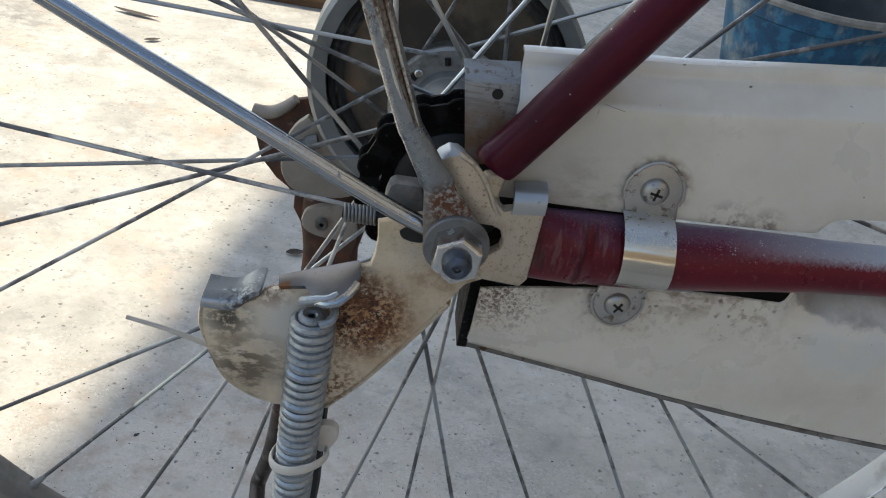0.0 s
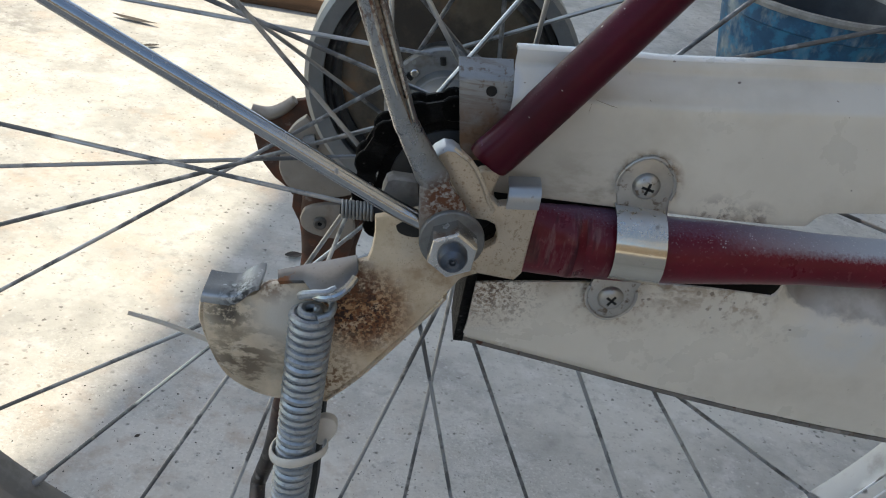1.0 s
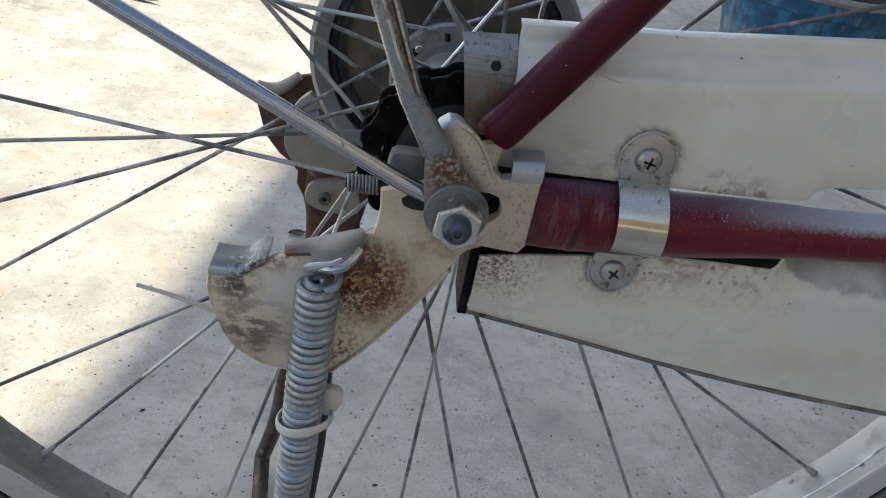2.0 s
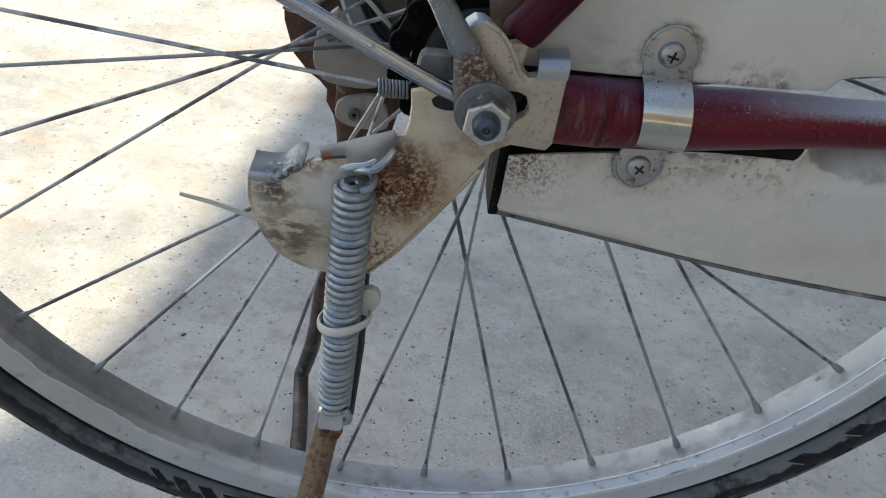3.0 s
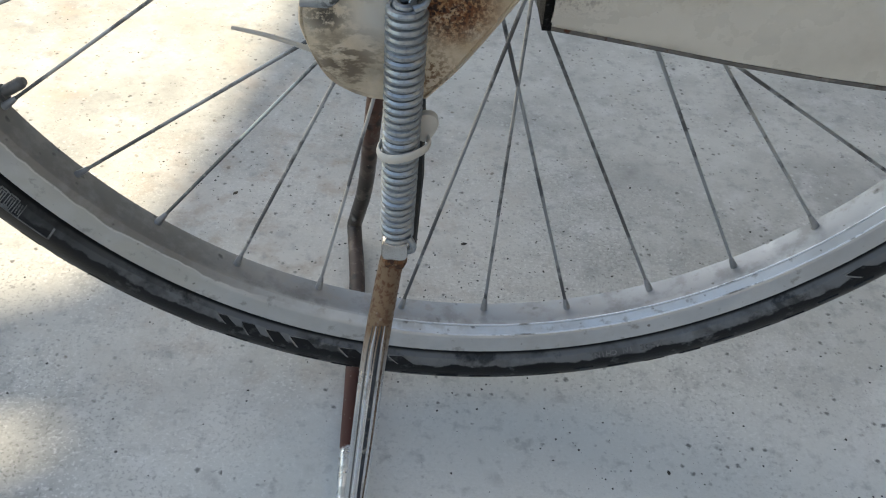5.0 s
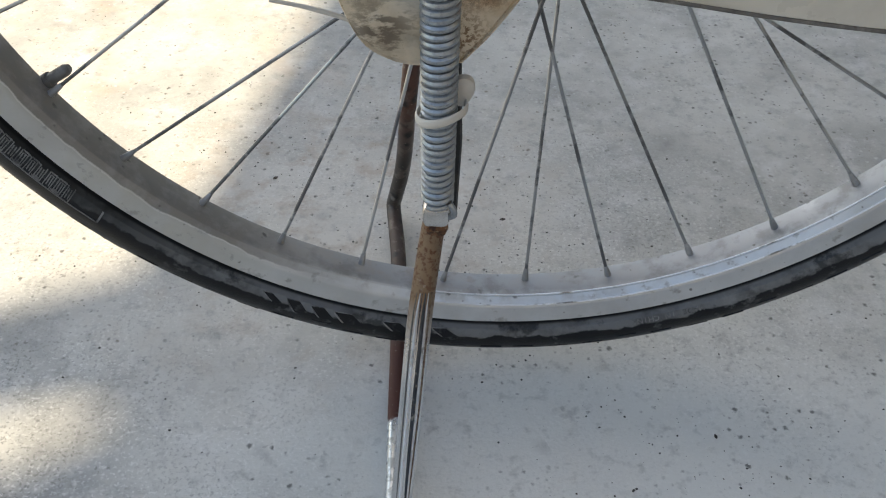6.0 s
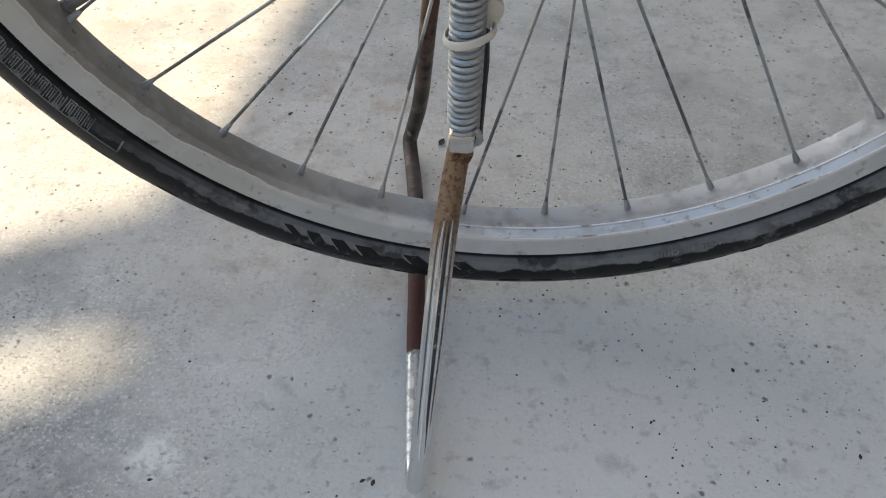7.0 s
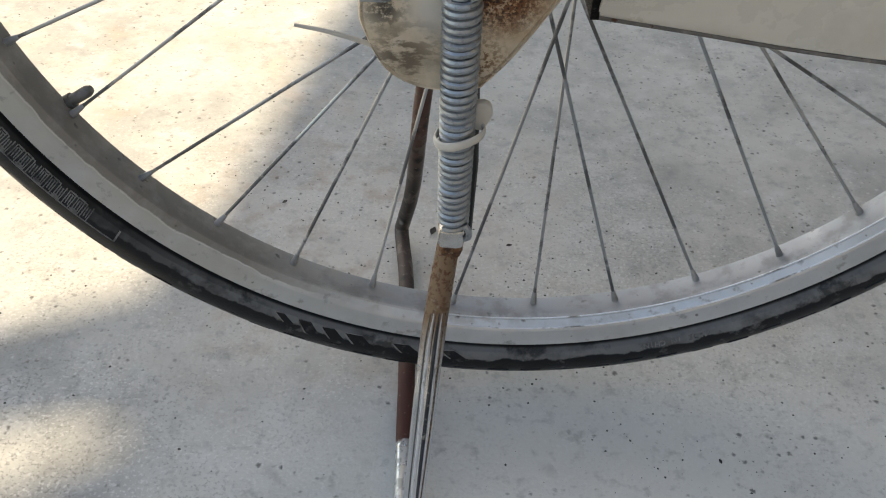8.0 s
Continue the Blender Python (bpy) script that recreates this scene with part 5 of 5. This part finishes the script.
lo_xs = [0.0128 + 0.0031 * k for k in range(31)] + [0.1058 + 0.0015 * k for k in range(1, 14)] + [0.1253 + 0.0235 * k for k in range(1, 11)]
part("lower_panel", guard_sheet(lo_xs, lo_rows), M_cream, guard)
rear_rows = []
for z, y in ((0.3180, 0.0372), (0.3260, 0.0370), (0.3340, 0.0370), (0.3422, 0.0371), (0.3430, 0.0374), (0.3438, 0.0382), (0.3452, 0.0402), (0.3470, 0.0428)):
    left, right = np.interp(z, (0.318, 0.3466), (0.0004, -0.0050)), np.interp(z, (0.319, 0.3486), (0.0145, 0.0108))
    rear_rows.append([(left + (right - left) * k / 6 + 0.0003 * math.sin(9 * z / 0.003 + k) * (k == 6), y, z + 0.0018 * k / 6) for k in range(7)])
part("rear_plate", strip(rear_rows, 0.0012), M_rear, guard, "grey rusty rear flange with a hole")
part("flange_hole", disc(0.0016, 0.0361, 0.0366, (0.0055, 0.3408), 20, edge=0.0001), M_greasy, guard, "dark hole")
# dark sheets added behind the panels so the gaps look shaded
part("guard_lining", plate([(0.0095, 0.2850), (0.0100, 0.2560), (0.15, 0.2440), (0.36, 0.238), (0.36, 0.270), (0.128, 0.274), (0.122, 0.2895)], 0.0560, 0.0570, 0.0), M_greasy, guard, "dark sheet added for the shade inside")
part("upper_lining", plate([(0.0150, 0.2870), (0.0150, 0.3420), (0.0730, 0.3480), (0.0730, 0.2900)], 0.0570, 0.0580, 0.0), M_greasy, guard, "dark sheet added for the shade inside")
# scratches through the paint
for pts in ([(0.0336, 0.3440), (0.0334, 0.3400), (0.0322, 0.3350), (0.0300, 0.3270), (0.0283, 0.3215)], [(0.0345, 0.3452), (0.0380, 0.3444), (0.0412, 0.3438)],
            [(0.0300, 0.3290), (0.0288, 0.3240), (0.0283, 0.3225)]):
    part("scratch", sweep([(x, 0.0309, z) for x, z in pts], [0.00004, 0.00009, 0.00005], 6), M_seam, guard, "thin dark scratch")
# black block fills the open end, in place of the shade in it
part("guard_end", block((0.0100, 0.0365, 0.2530), (0.0133, 0.0560, 0.2795), 0.0004), M_black, guard, "black block for the shade in the open guard end")
part("bottom_edge", sweep(smooth_path([(x, 0.0387, z - 0.0003) for x, z in ((x_, lo_low(x_)) for x_ in (0.0130, 0.0480, 0.0814, 0.1142, 0.1575, 0.25, 0.36))], 4), 0.0010, 8), M_edge, guard, "grimy rolled bottom edge")

# clamp that holds the guard to the chain stay
CX, CZ = 0.0570, 0.3022
rows = []
for k in range(15):
    a = radians(-98 + 196 * k / 14)
    rows.append([(x + 0.0022 * (-math.sin(a)) * 0.5, 0.0306 - 0.0118 * math.cos(a), CZ + 0.0118 * math.sin(a)) for x in (CX - 0.0078, CX - 0.004, CX, CX + 0.004, CX + 0.0078)])
clamp = part("guard_clamp", strip(rows, 0.0010), M_strap, bicycle, "bright steel clamp strap")


def ear(cx, cz, r, neck_z, name):
    pts = []
    up = 1 if cz > neck_z else -1
    for k in range(13):
        a = radians(-20 + 220 * k / 12)
        rr = r * (1.0 + 0.10 * max(0, math.sin(a)) ** 6)
        pts.append((cx + rr * math.cos(a), cz + up * rr * math.sin(a)))
    pts += [(CX - 0.0078, neck_z), (CX + 0.0078, neck_z)]
    e = part(name, plate(pts, 0.0295, 0.0308, 0.0005), M_ear, clamp)
    part("raised_rim", sweep([(x, 0.0295, z) for x, z in pts[:13]], 0.00055, 8), M_ear, clamp)
    return e


ear(0.0556, 0.3215, 0.0088, 0.3130, "upper_ear")
ear(0.0552, 0.2828, 0.0080, 0.2915, "lower_ear")
for cx, cz, y, turn in ((0.0556, 0.3219, 0.0295, 12), (0.0552, 0.2820, 0.0300, 30)):
    sb = lathe([(0.0001, y - 0.0026), (0.0018, y - 0.0025), (0.0034, y - 0.0018), (0.0042, y - 0.0006), (0.0042, y), (0.0001, y)], 28, (cx, cz), closed=False)
    screw = part("screw", sb, M_ear, clamp, "cross-head screw")
    for q in (0, 90):
        m = Matrix.Translation((cx, 0, cz)) @ Matrix.Rotation(radians(turn + q), 4, "Y")
        bm = block((-0.0019, y - 0.00275, -0.00038), (0.0019, y - 0.0021, 0.00038), 0.0, m)
        if q == 0:
            cross = bm
        else:
            merge(cross, bm)
    part("cross_slot", cross, M_greasy, clamp)

# ---- stand ----
fan = [(-0.0690, 0.2690), (-0.0697, 0.2640), (-0.0690, 0.2575), (-0.0668, 0.2500), (-0.0630, 0.2437), (-0.0559, 0.2372), (-0.0449, 0.2337), (-0.0370, 0.2335), (-0.0296, 0.2347), (-0.0194, 0.2467),
       (-0.0078, 0.2641), (0.0018, 0.2794), (0.0065, 0.2880), (0.0078, 0.2960), (0.0060, 0.3060), (-0.0040, 0.3110), (-0.0150, 0.3060), (-0.0224, 0.3035), (-0.0217, 0.2981), (-0.0218, 0.2926), (-0.0226, 0.2889), (-0.0254, 0.2876), (-0.0280, 0.2850),
       (-0.0472, 0.2768), (-0.0505, 0.2760), (-0.0520, 0.2748), (-0.0545, 0.2715), (-0.0590, 0.2692)]
stand = part("stand", plate(fan, 0.0195, 0.0220, 0.0011), M_plate, bicycle, "rust-stained plated stand bracket")
part("bracket_slot", plate([(-0.0160, 0.3020), (-0.0140, 0.3035), (-0.0100, 0.3025), (-0.0085, 0.2995), (-0.0120, 0.2990), (-0.0150, 0.3000)], 0.01935, 0.0197, 0.0, smooth=3), M_greasy, stand, "dark slot")
# folded flange along the slanting lower edge
flange_rows = []
for x, z in smooth_path([(-0.0296, 0, 0.2347), (-0.0194, 0, 0.2467), (-0.0078, 0, 0.2641), (0.0018, 0, 0.2794)], 5) and [(p.x, p.z) for p in smooth_path([(-0.0296, 0, 0.2347), (-0.0194, 0, 0.2467), (-0.0078, 0, 0.2641), (0.0018, 0, 0.2794)], 5)]:
    flange_rows.append([(x, 0.0200, z), (x + 0.0008, 0.0208, z - 0.0006), (x + 0.0010, 0.0260, z - 0.0007), (x + 0.0010, 0.0300, z - 0.0007)])
part("edge_flange", strip(flange_rows, 0.0012), M_plate, stand)
arc_rows = []
for p in smooth_path([(-0.0696, 0, 0.2660), (-0.0698, 0, 0.2630), (-0.0690, 0, 0.2575), (-0.0630, 0, 0.2437), (-0.0559, 0, 0.2372), (-0.0449, 0, 0.2337), (-0.0296, 0, 0.2347)], 5):
    d = (Vector((p.x + 0.045, 0, p.z - 0.262))).normalized()
    arc_rows.append([(p.x, 0.0202, p.z), (p.x + d.x * 0.0005, 0.0212, p.z + d.z * 0.0005), (p.x + d.x * 0.0008, 0.0290, p.z + d.z * 0.0008)])
part("arc_flange", strip(arc_rows, 0.0012), M_plate, stand)


def saddle():
    """The bright lip on top of the bracket: bent over to the back, dished like a saddle and turned up at its inner end."""
    rows = []
    for k in range(13):
        t = k / 12
        x = -0.0702 + 0.0168 * t
        bow = 0.0006 * math.sin(math.pi * min(1, t * 1.5))
        rise = 0.0008 * t + 0.0042 * ease(t, 0.55, 0.95)
        base = 0.2668 + 0.0070 * ease(t, 0.50, 1.0)
        top = 0.2703 + rise
        row = [(x, 0.0199, base), (x, 0.0190, base + 0.35 * (top - base)), (x + 0.0002, 0.0189, base + 0.65 * (top - base)), (x + 0.0004, 0.0197, top - 0.0006), (x + 0.0006, 0.0212, top)]
        for j in range(1, 6):
            u = j / 5
            row.append((x + 0.0006 + 0.0004 * u, 0.0212 + 0.0082 * u, top + (0.0012 * u - bow) * u))
        rows.append(row)
    return strip(rows, 0.0014)


part("saddle_lip", saddle(), M_lip, stand, "bright bent lip with dark grime", 70)
# shelf that holds the spring hook
shelf = []
for k in range(7):
    t = k / 6
    row = []
    for x, fy in ((-0.0480, 0.0168), (-0.0445, 0.0162), (-0.0405, 0.0152), (-0.0385, 0.0120), (-0.0362, 0.0085), (-0.0335, 0.0070), (-0.0305, 0.0072), (-0.0278, 0.0098), (-0.0255, 0.0150)):
        zb = 0.2798 + (x + 0.0480) / 0.0219 * 0.0087
        row.append((x + 0.0006 * t, 0.0208 + (fy - 0.0208) * t, zb - 0.0034 * t ** 2 * (0.0208 - fy) / 0.012))
    shelf.append(row)
part("spring_shelf", strip(shelf, 0.0019), M_shelf, stand, "folded grey tongue that holds the spring")
part("shelf_edge", sweep(smooth_path([(-0.0372, 0.0102, 0.2808), (-0.0355, 0.0085, 0.2812), (-0.0329, 0.0072, 0.2820), (-0.0299, 0.0074, 0.2832), (-0.0273, 0.0098, 0.2848), (-0.0256, 0.0130, 0.2862)], 5), 0.0014, 10), M_chrome, stand, "bright rounded front edge")
S_TOP, S_BOT = Vector((-0.0364, 0.0126, 0.2716)), Vector((-0.0359, 0.0170, 0.1755))
spring = part("spring", helix(S_TOP, S_BOT, 32, (0.0056, 0.0049), 0.00142, close=1.6), M_spring, stand, "galvanised steel coil spring")
hook = smooth_path([(-0.0345, 0.0078, 0.2738), (-0.0312, 0.0092, 0.2752), (-0.0310, 0.0125, 0.2772), (-0.0350, 0.0150, 0.2776), (-0.0392, 0.0140, 0.2778), (-0.0404, 0.0118, 0.2785), (-0.0394, 0.0098, 0.2802), (-0.0366, 0.0086, 0.2818), (-0.0332, 0.0082, 0.2828), (-0.0305, 0.0096, 0.2838)], 6)
part("spring_hook", sweep(hook, 0.00125, 10), M_spring, stand)
low_hook = smooth_path([(-0.0315, 0.0130, 0.1775), (-0.0300, 0.0125, 0.1750), (-0.0296, 0.0135, 0.1715), (-0.0308, 0.0150, 0.1690), (-0.0330, 0.0160, 0.1690)], 5)
part("lower_hook", sweep(low_hook, 0.0013, 8), M_spring, stand)
# dark rod added in the hollow coil as the shade between its turns
part("spring_core", sweep([S_TOP + Vector((0, 0, -0.004)), S_BOT], 0.0040, 12), M_greasy, stand, "dark rod standing for the shade inside the coils")
# milky cable tie round the spring, head behind and a long loose tail
tc = Vector((-0.0361, 0.0152, 0.2175))
ring = [tc + Vector((0.0078 * math.cos(a) * (1 + 0.25 * max(0, math.cos(a))), 0.0076 * math.sin(a), 0.0022 * math.cos(a))) for a in (2 * math.pi * k / 40 for k in range(41))]
tie = part("cable_tie", sweep(ring, 0.0007, 10, wide=2.6, side=(0, 0, 1)), M_nylon, stand, "milky nylon cable tie")
tie_head = plate([(-0.0305, 0.2190), (-0.0282, 0.2180), (-0.0255, 0.2200), (-0.0235, 0.2250), (-0.0250, 0.2290), (-0.0290, 0.2295), (-0.0310, 0.2260)], 0.0170, 0.0200, 0.0008, smooth=4)
part("tie_head", tie_head, M_nylon, stand)
part("tie_tail", sweep(smooth_path([(-0.0936, 0.0277, 0.2530), (-0.0800, 0.0280, 0.2500), (-0.0620, 0.0285, 0.2437), (-0.047, 0.028, 0.236)], 5), [0.0006, 0.0007, 0.0008], 8, wide=[1.2, 1.5, 2.0], side=(0, 0, 1)), M_nylon, stand, "loose milky tie tail")

# leg: one bent tube, down on this side, under the wheel and up on the other
leg_path = smooth_path([(-0.0365, 0.0215, 0.1640), (-0.0389, 0.0170, 0.1480), (-0.0426, 0.0060, 0.1200), (-0.0458, -0.0080, 0.0850), (-0.0488, -0.0200, 0.0520), (-0.0515, -0.0310, 0.0220), (-0.0532, -0.0355, 0.0095), (-0.0535, -0.0300, 0.0066), (-0.0543, -0.0150, 0.0066),
                        (-0.0542, 0.0450, 0.0066), (-0.0540, 0.1030, 0.0066), (-0.0556, 0.1670, 0.0066), (-0.0585, 0.2020, 0.0068), (-0.0595, 0.2130, 0.0110), (-0.0580, 0.2110, 0.0200), (-0.0525, 0.1940, 0.0600), (-0.0485, 0.1760, 0.1250), (-0.0425, 0.1660, 0.1900)], 6)
leg = part("stand_leg", sweep(leg_path, [0.0046, 0.0049, 0.0052, 0.0051, 0.0047, 0.0044, 0.0042, 0.0042, 0.0043, 0.0046, 0.0048, 0.0047, 0.0046, 0.0046, 0.0046, 0.0046, 0.0047, 0.0048], 18), M_leg, bicycle, "chromed stand leg, rusty at its upper end")
toward = Vector((-0.05, -0.93, 0.37))
axis = [Vector(p) for p in ((-0.0408, 0.0110, 0.1340), (-0.0426, 0.0060, 0.1200), (-0.0458, -0.0080, 0.0850), (-0.0488, -0.0200, 0.0520), (-0.0512, -0.0298, 0.0255))]
# narrow bars coloured as the reflections that streak the chrome leg
for slide, deep, wide_, mat_, lab in (((0.0010, 0.0012, 0.0011, 0.0014, 0.0020), (0.0046, 0.0047, 0.0045, 0.0041, 0.0036), (0.0002, 0.0009, 0.0010, 0.0008, 0.0003), M_dark_line, "dark line painting a reflection in the chrome"),
                                      ((0.0034, 0.0035, 0.0034, 0.0030, 0.0026), (0.0034, 0.0036, 0.0036, 0.0034, 0.0030), (0.0003, 0.0006, 0.0006, 0.0005, 0.0003), M_seam, "thin brown reflection line"),
                                      ((-0.0012, -0.0013, -0.0011, -0.0008, -0.0002), (0.0046, 0.0048, 0.0047, 0.0043, 0.0039), (0.0002, 0.0006, 0.0006, 0.0006, 0.0005), M_ridge, "bright line painting a reflection in the chrome"),
                                      ((-0.0003, -0.0002, -0.0001, 0.0003, 0.0009), (0.0047, 0.0048, 0.0046, 0.0042, 0.0038), (0.0001, 0.0004, 0.0004, 0.0004, 0.0003), M_dark_line, "thin dark reflection line"),
                                      ((-0.0026, -0.0028, -0.0026, -0.0022, -0.0016), (0.0040, 0.0042, 0.0041, 0.0038, 0.0034), (0.0001, 0.0004, 0.0004, 0.0004, 0.0003), M_shelf, "thin grey reflection line"),
                                      ((0.0022, 0.0024, 0.0023, 0.0023, 0.0024), (0.0042, 0.0044, 0.0043, 0.0039, 0.0034), (0.0002, 0.0005, 0.0005, 0.0005, 0.0004), M_ridge, "bright line painting a reflection in the chrome")):
    pts = smooth_path([p + toward * d + Vector((x, 0, 0)) for p, d, x in zip(axis, deep, slide)], 6)
    part("leg_seam", sweep(pts, list(wide_), 8), mat_, leg, lab)
part("clevis", block((-0.0415, 0.0135, 0.1640), (-0.0312, 0.0235, 0.1735), 0.0022), M_zinc, leg, "bright clevis block")
part("rust_collar", block((-0.0408, 0.0148, 0.1572), (-0.0314, 0.0245, 0.1650), 0.0032), M_collar, leg, "rusty collar")
part("upper_bar", sweep([(-0.0330, 0.0260, 0.2400), (-0.0315, 0.0235, 0.2000), (-0.0325, 0.0225, 0.1660)], [0.0030, 0.0030, 0.0030], 10, wide=1.5, side=(1, 0, 0)), M_greasy, leg, "dark flat bar behind the spring")
part("far_bar", sweep(smooth_path([(-0.0370, 0.1605, 0.2520), (-0.0375, 0.1610, 0.2250), (-0.0380, 0.1630, 0.2020), (-0.0425, 0.1660, 0.1800)], 5), [0.0036, 0.0036, 0.004, 0.0052], 14, wide=[3.9, 3.7, 2.6, 1.1], side=(1, 0, 0)), M_brown, leg, "rusty flattened end of the leg")
# bracket of the far side
far_fan = [(-0.0769, 0.2680), (-0.0763, 0.2609), (-0.0714, 0.2458), (-0.0643, 0.2376), (-0.0590, 0.2340), (-0.0553, 0.2299), (-0.0552, 0.2239), (-0.0513, 0.2172), (-0.0485, 0.2063), (-0.0464, 0.1924), (-0.0230, 0.1965),
           (-0.0240, 0.2080), (-0.0200, 0.2300), (-0.0100, 0.2600), (-0.0300, 0.2850), (-0.0535, 0.2768), (-0.0589, 0.2752), (-0.0634, 0.2712), (-0.0681, 0.2684), (-0.0726, 0.2680)]
far = part("far_bracket", plate(far_fan, 0.1660, 0.1690, 0.0006), M_brown, bicycle, "rust-brown stand bracket")
far_lip = sweep(smooth_path([(-0.0768, 0.1650, 0.2690), (-0.0726, 0.1650, 0.2682), (-0.0681, 0.1650, 0.2686), (-0.0634, 0.1650, 0.2716), (-0.0590, 0.1650, 0.2762)], 6), [0.0022, 0.0026, 0.0028, 0.0026, 0.0020], 14, wide=1.3, side=(0, 1, 0))
part("far_saddle_lip", far_lip, M_beige, far, "dull bent lip")

# adjuster: small spring and bolt behind the bracket
adj = part("adjuster_spring", helix((-0.0322, 0.0400, 0.2940), (-0.0222, 0.0400, 0.2944), 9, 0.0026, 0.0005), M_drum, bicycle, "small coil spring on the adjuster bolt")
part("adjuster_bolt", sweep([(-0.0328, 0.0400, 0.2940), (-0.0100, 0.0400, 0.2948)], 0.0018, 10), M_greasy, adj)

# ---- bucket ----
BX, BY, BR, BZ, TAPER = 0.576, 1.145, 0.130, 0.150, 0.20
bucket = thing("bucket", (BX, BY, 0), "worn blue plastic bucket with plaster-smeared rim", "bucket")


def spun(profile, seg=72):
    b = bmesh.new()
    rings = [[b.verts.new((BX + r * math.cos(2 * math.pi * k / seg), BY + r * math.sin(2 * math.pi * k / seg), z)) for r, z in profile] for k in range(seg)]
    for k in range(seg):
        p, q = rings[k], rings[(k + 1) % seg]
        for j in range(len(profile) - 1):
            b.faces.new((p[j], p[j + 1], q[j + 1], q[j]))
    return b


rb = BR - TAPER * BZ
part("body", spun([(0.0005, 0.003), (rb - 0.004, 0.003), (rb - 0.002, 0.0), (rb, 0.002), (BR - TAPER * 0.03, BZ - 0.03), (BR - TAPER * 0.03 + 0.003, BZ - 0.028), (BR, BZ - 0.002)]), M_blue, bucket)
part("inside", spun([(0.0005, 0.006), (rb - 0.004, 0.006), (BR - 0.004, BZ - 0.002)]), M_bucket_in, bucket, "dark inside")
part("rim_bead", spun([(BR - 0.004, BZ - 0.004), (BR - 0.004, BZ + 0.002), (BR - 0.001, BZ + 0.004), (BR + 0.003, BZ + 0.003), (BR + 0.0045, BZ - 0.001), (BR + 0.003, BZ - 0.006), (BR, BZ - 0.007)]), M_rimband, bucket, "grey crusted rim")

# ---- plank, leaf, grit ----
plank = part("plank", block((-0.235, 1.165, 0.0), (0.06, 1.27, 0.022), 0.003), M_wood)
tagged(plank, "brown wooden plank lying on the concrete", "plank")


def leaf(x, y, size, turn, name="leaf", label="small dry dark leaf on the concrete", slim=0.28):
    rows = []
    for k in range(7):
        u = k / 6
        half = size * slim * math.sin(math.pi * min(0.97, u + 0.03)) ** 0.8
        rows.append([(size * (u - 0.5), half * s, 0.0012 + 0.18 * size * (u - 0.5) ** 2 + 0.25 * abs(s) * half) for s in (-1, -0.5, 0, 0.5, 1)])
    b = strip(rows, 0.0003)
    b.transform(pose(x, y, 0.0005, 0, 0, turn))
    return tagged(part(name, b, M_leaf), label, name.replace("_", " "), group="dry litter on the concrete")


leaf(-0.291, 0.934, 0.020, 35, slim=0.20)
leaf(-0.330, 1.015, 0.060, -12, slim=0.09)
leaf(-0.0689, 0.495, 0.016, 20, "seed_husk", "small dark husk on the concrete")
leaf(-0.1396, 0.2510, 0.0042, 50, "seed", "tiny dark seed on the concrete")
leaf(0.0104, 0.2097, 0.004, 10, "seed", "tiny dark seed on the concrete")
leaf(0.1618, -0.0144, 0.003, 80, "seed", "tiny dark seed on the concrete")

leaf(-0.0390, 0.2230, 0.0075, 70, "seed_husk", "small dark husk on the concrete")
for x, y, size, turn in ((-0.0780, -0.0290, 0.0030, 30), (-0.0730, -0.0300, 0.0036, 70), (-0.1770, -0.0290, 0.0026, 10), (0.1110, 0.0380, 0.0030, 100)):
    leaf(x, y, size, turn, "seed", "tiny dark seed on the concrete")

gb, grnd = bmesh.new(), random.Random(11)
for k in range(2600):
    x, y = grnd.uniform(-0.55, 0.45), -0.18 + 0.75 * grnd.random() ** 1.5
    if k % 2 == 0:
        cx, cy, spread_ = ((-0.15, 0.25, 0.06), (0.03, 0.20, 0.045), (0.11, 0.0, 0.05), (-0.02, 0.15, 0.05))[(k // 2) % 4]
        x, y = grnd.gauss(cx, spread_), grnd.gauss(cy, spread_)
    s = 0.00024 + 0.0007 * grnd.random() ** 3.5
    a = grnd.uniform(0, 6.28)
    top = gb.verts.new((x, y, s * 0.9))
    base = [gb.verts.new((x + s * grnd.uniform(0.6, 1.5) * math.cos(a + j * 1.257), y + s * grnd.uniform(0.6, 1.5) * math.sin(a + j * 1.257), -0.0002)) for j in range(5)]
    for j in range(5):
        gb.faces.new((base[j], base[(j + 1) % 5], top))
grit = part("grit", gb, M_grit)
tagged(grit, "dark grit scattered over the concrete", "grit", kind="stuff")
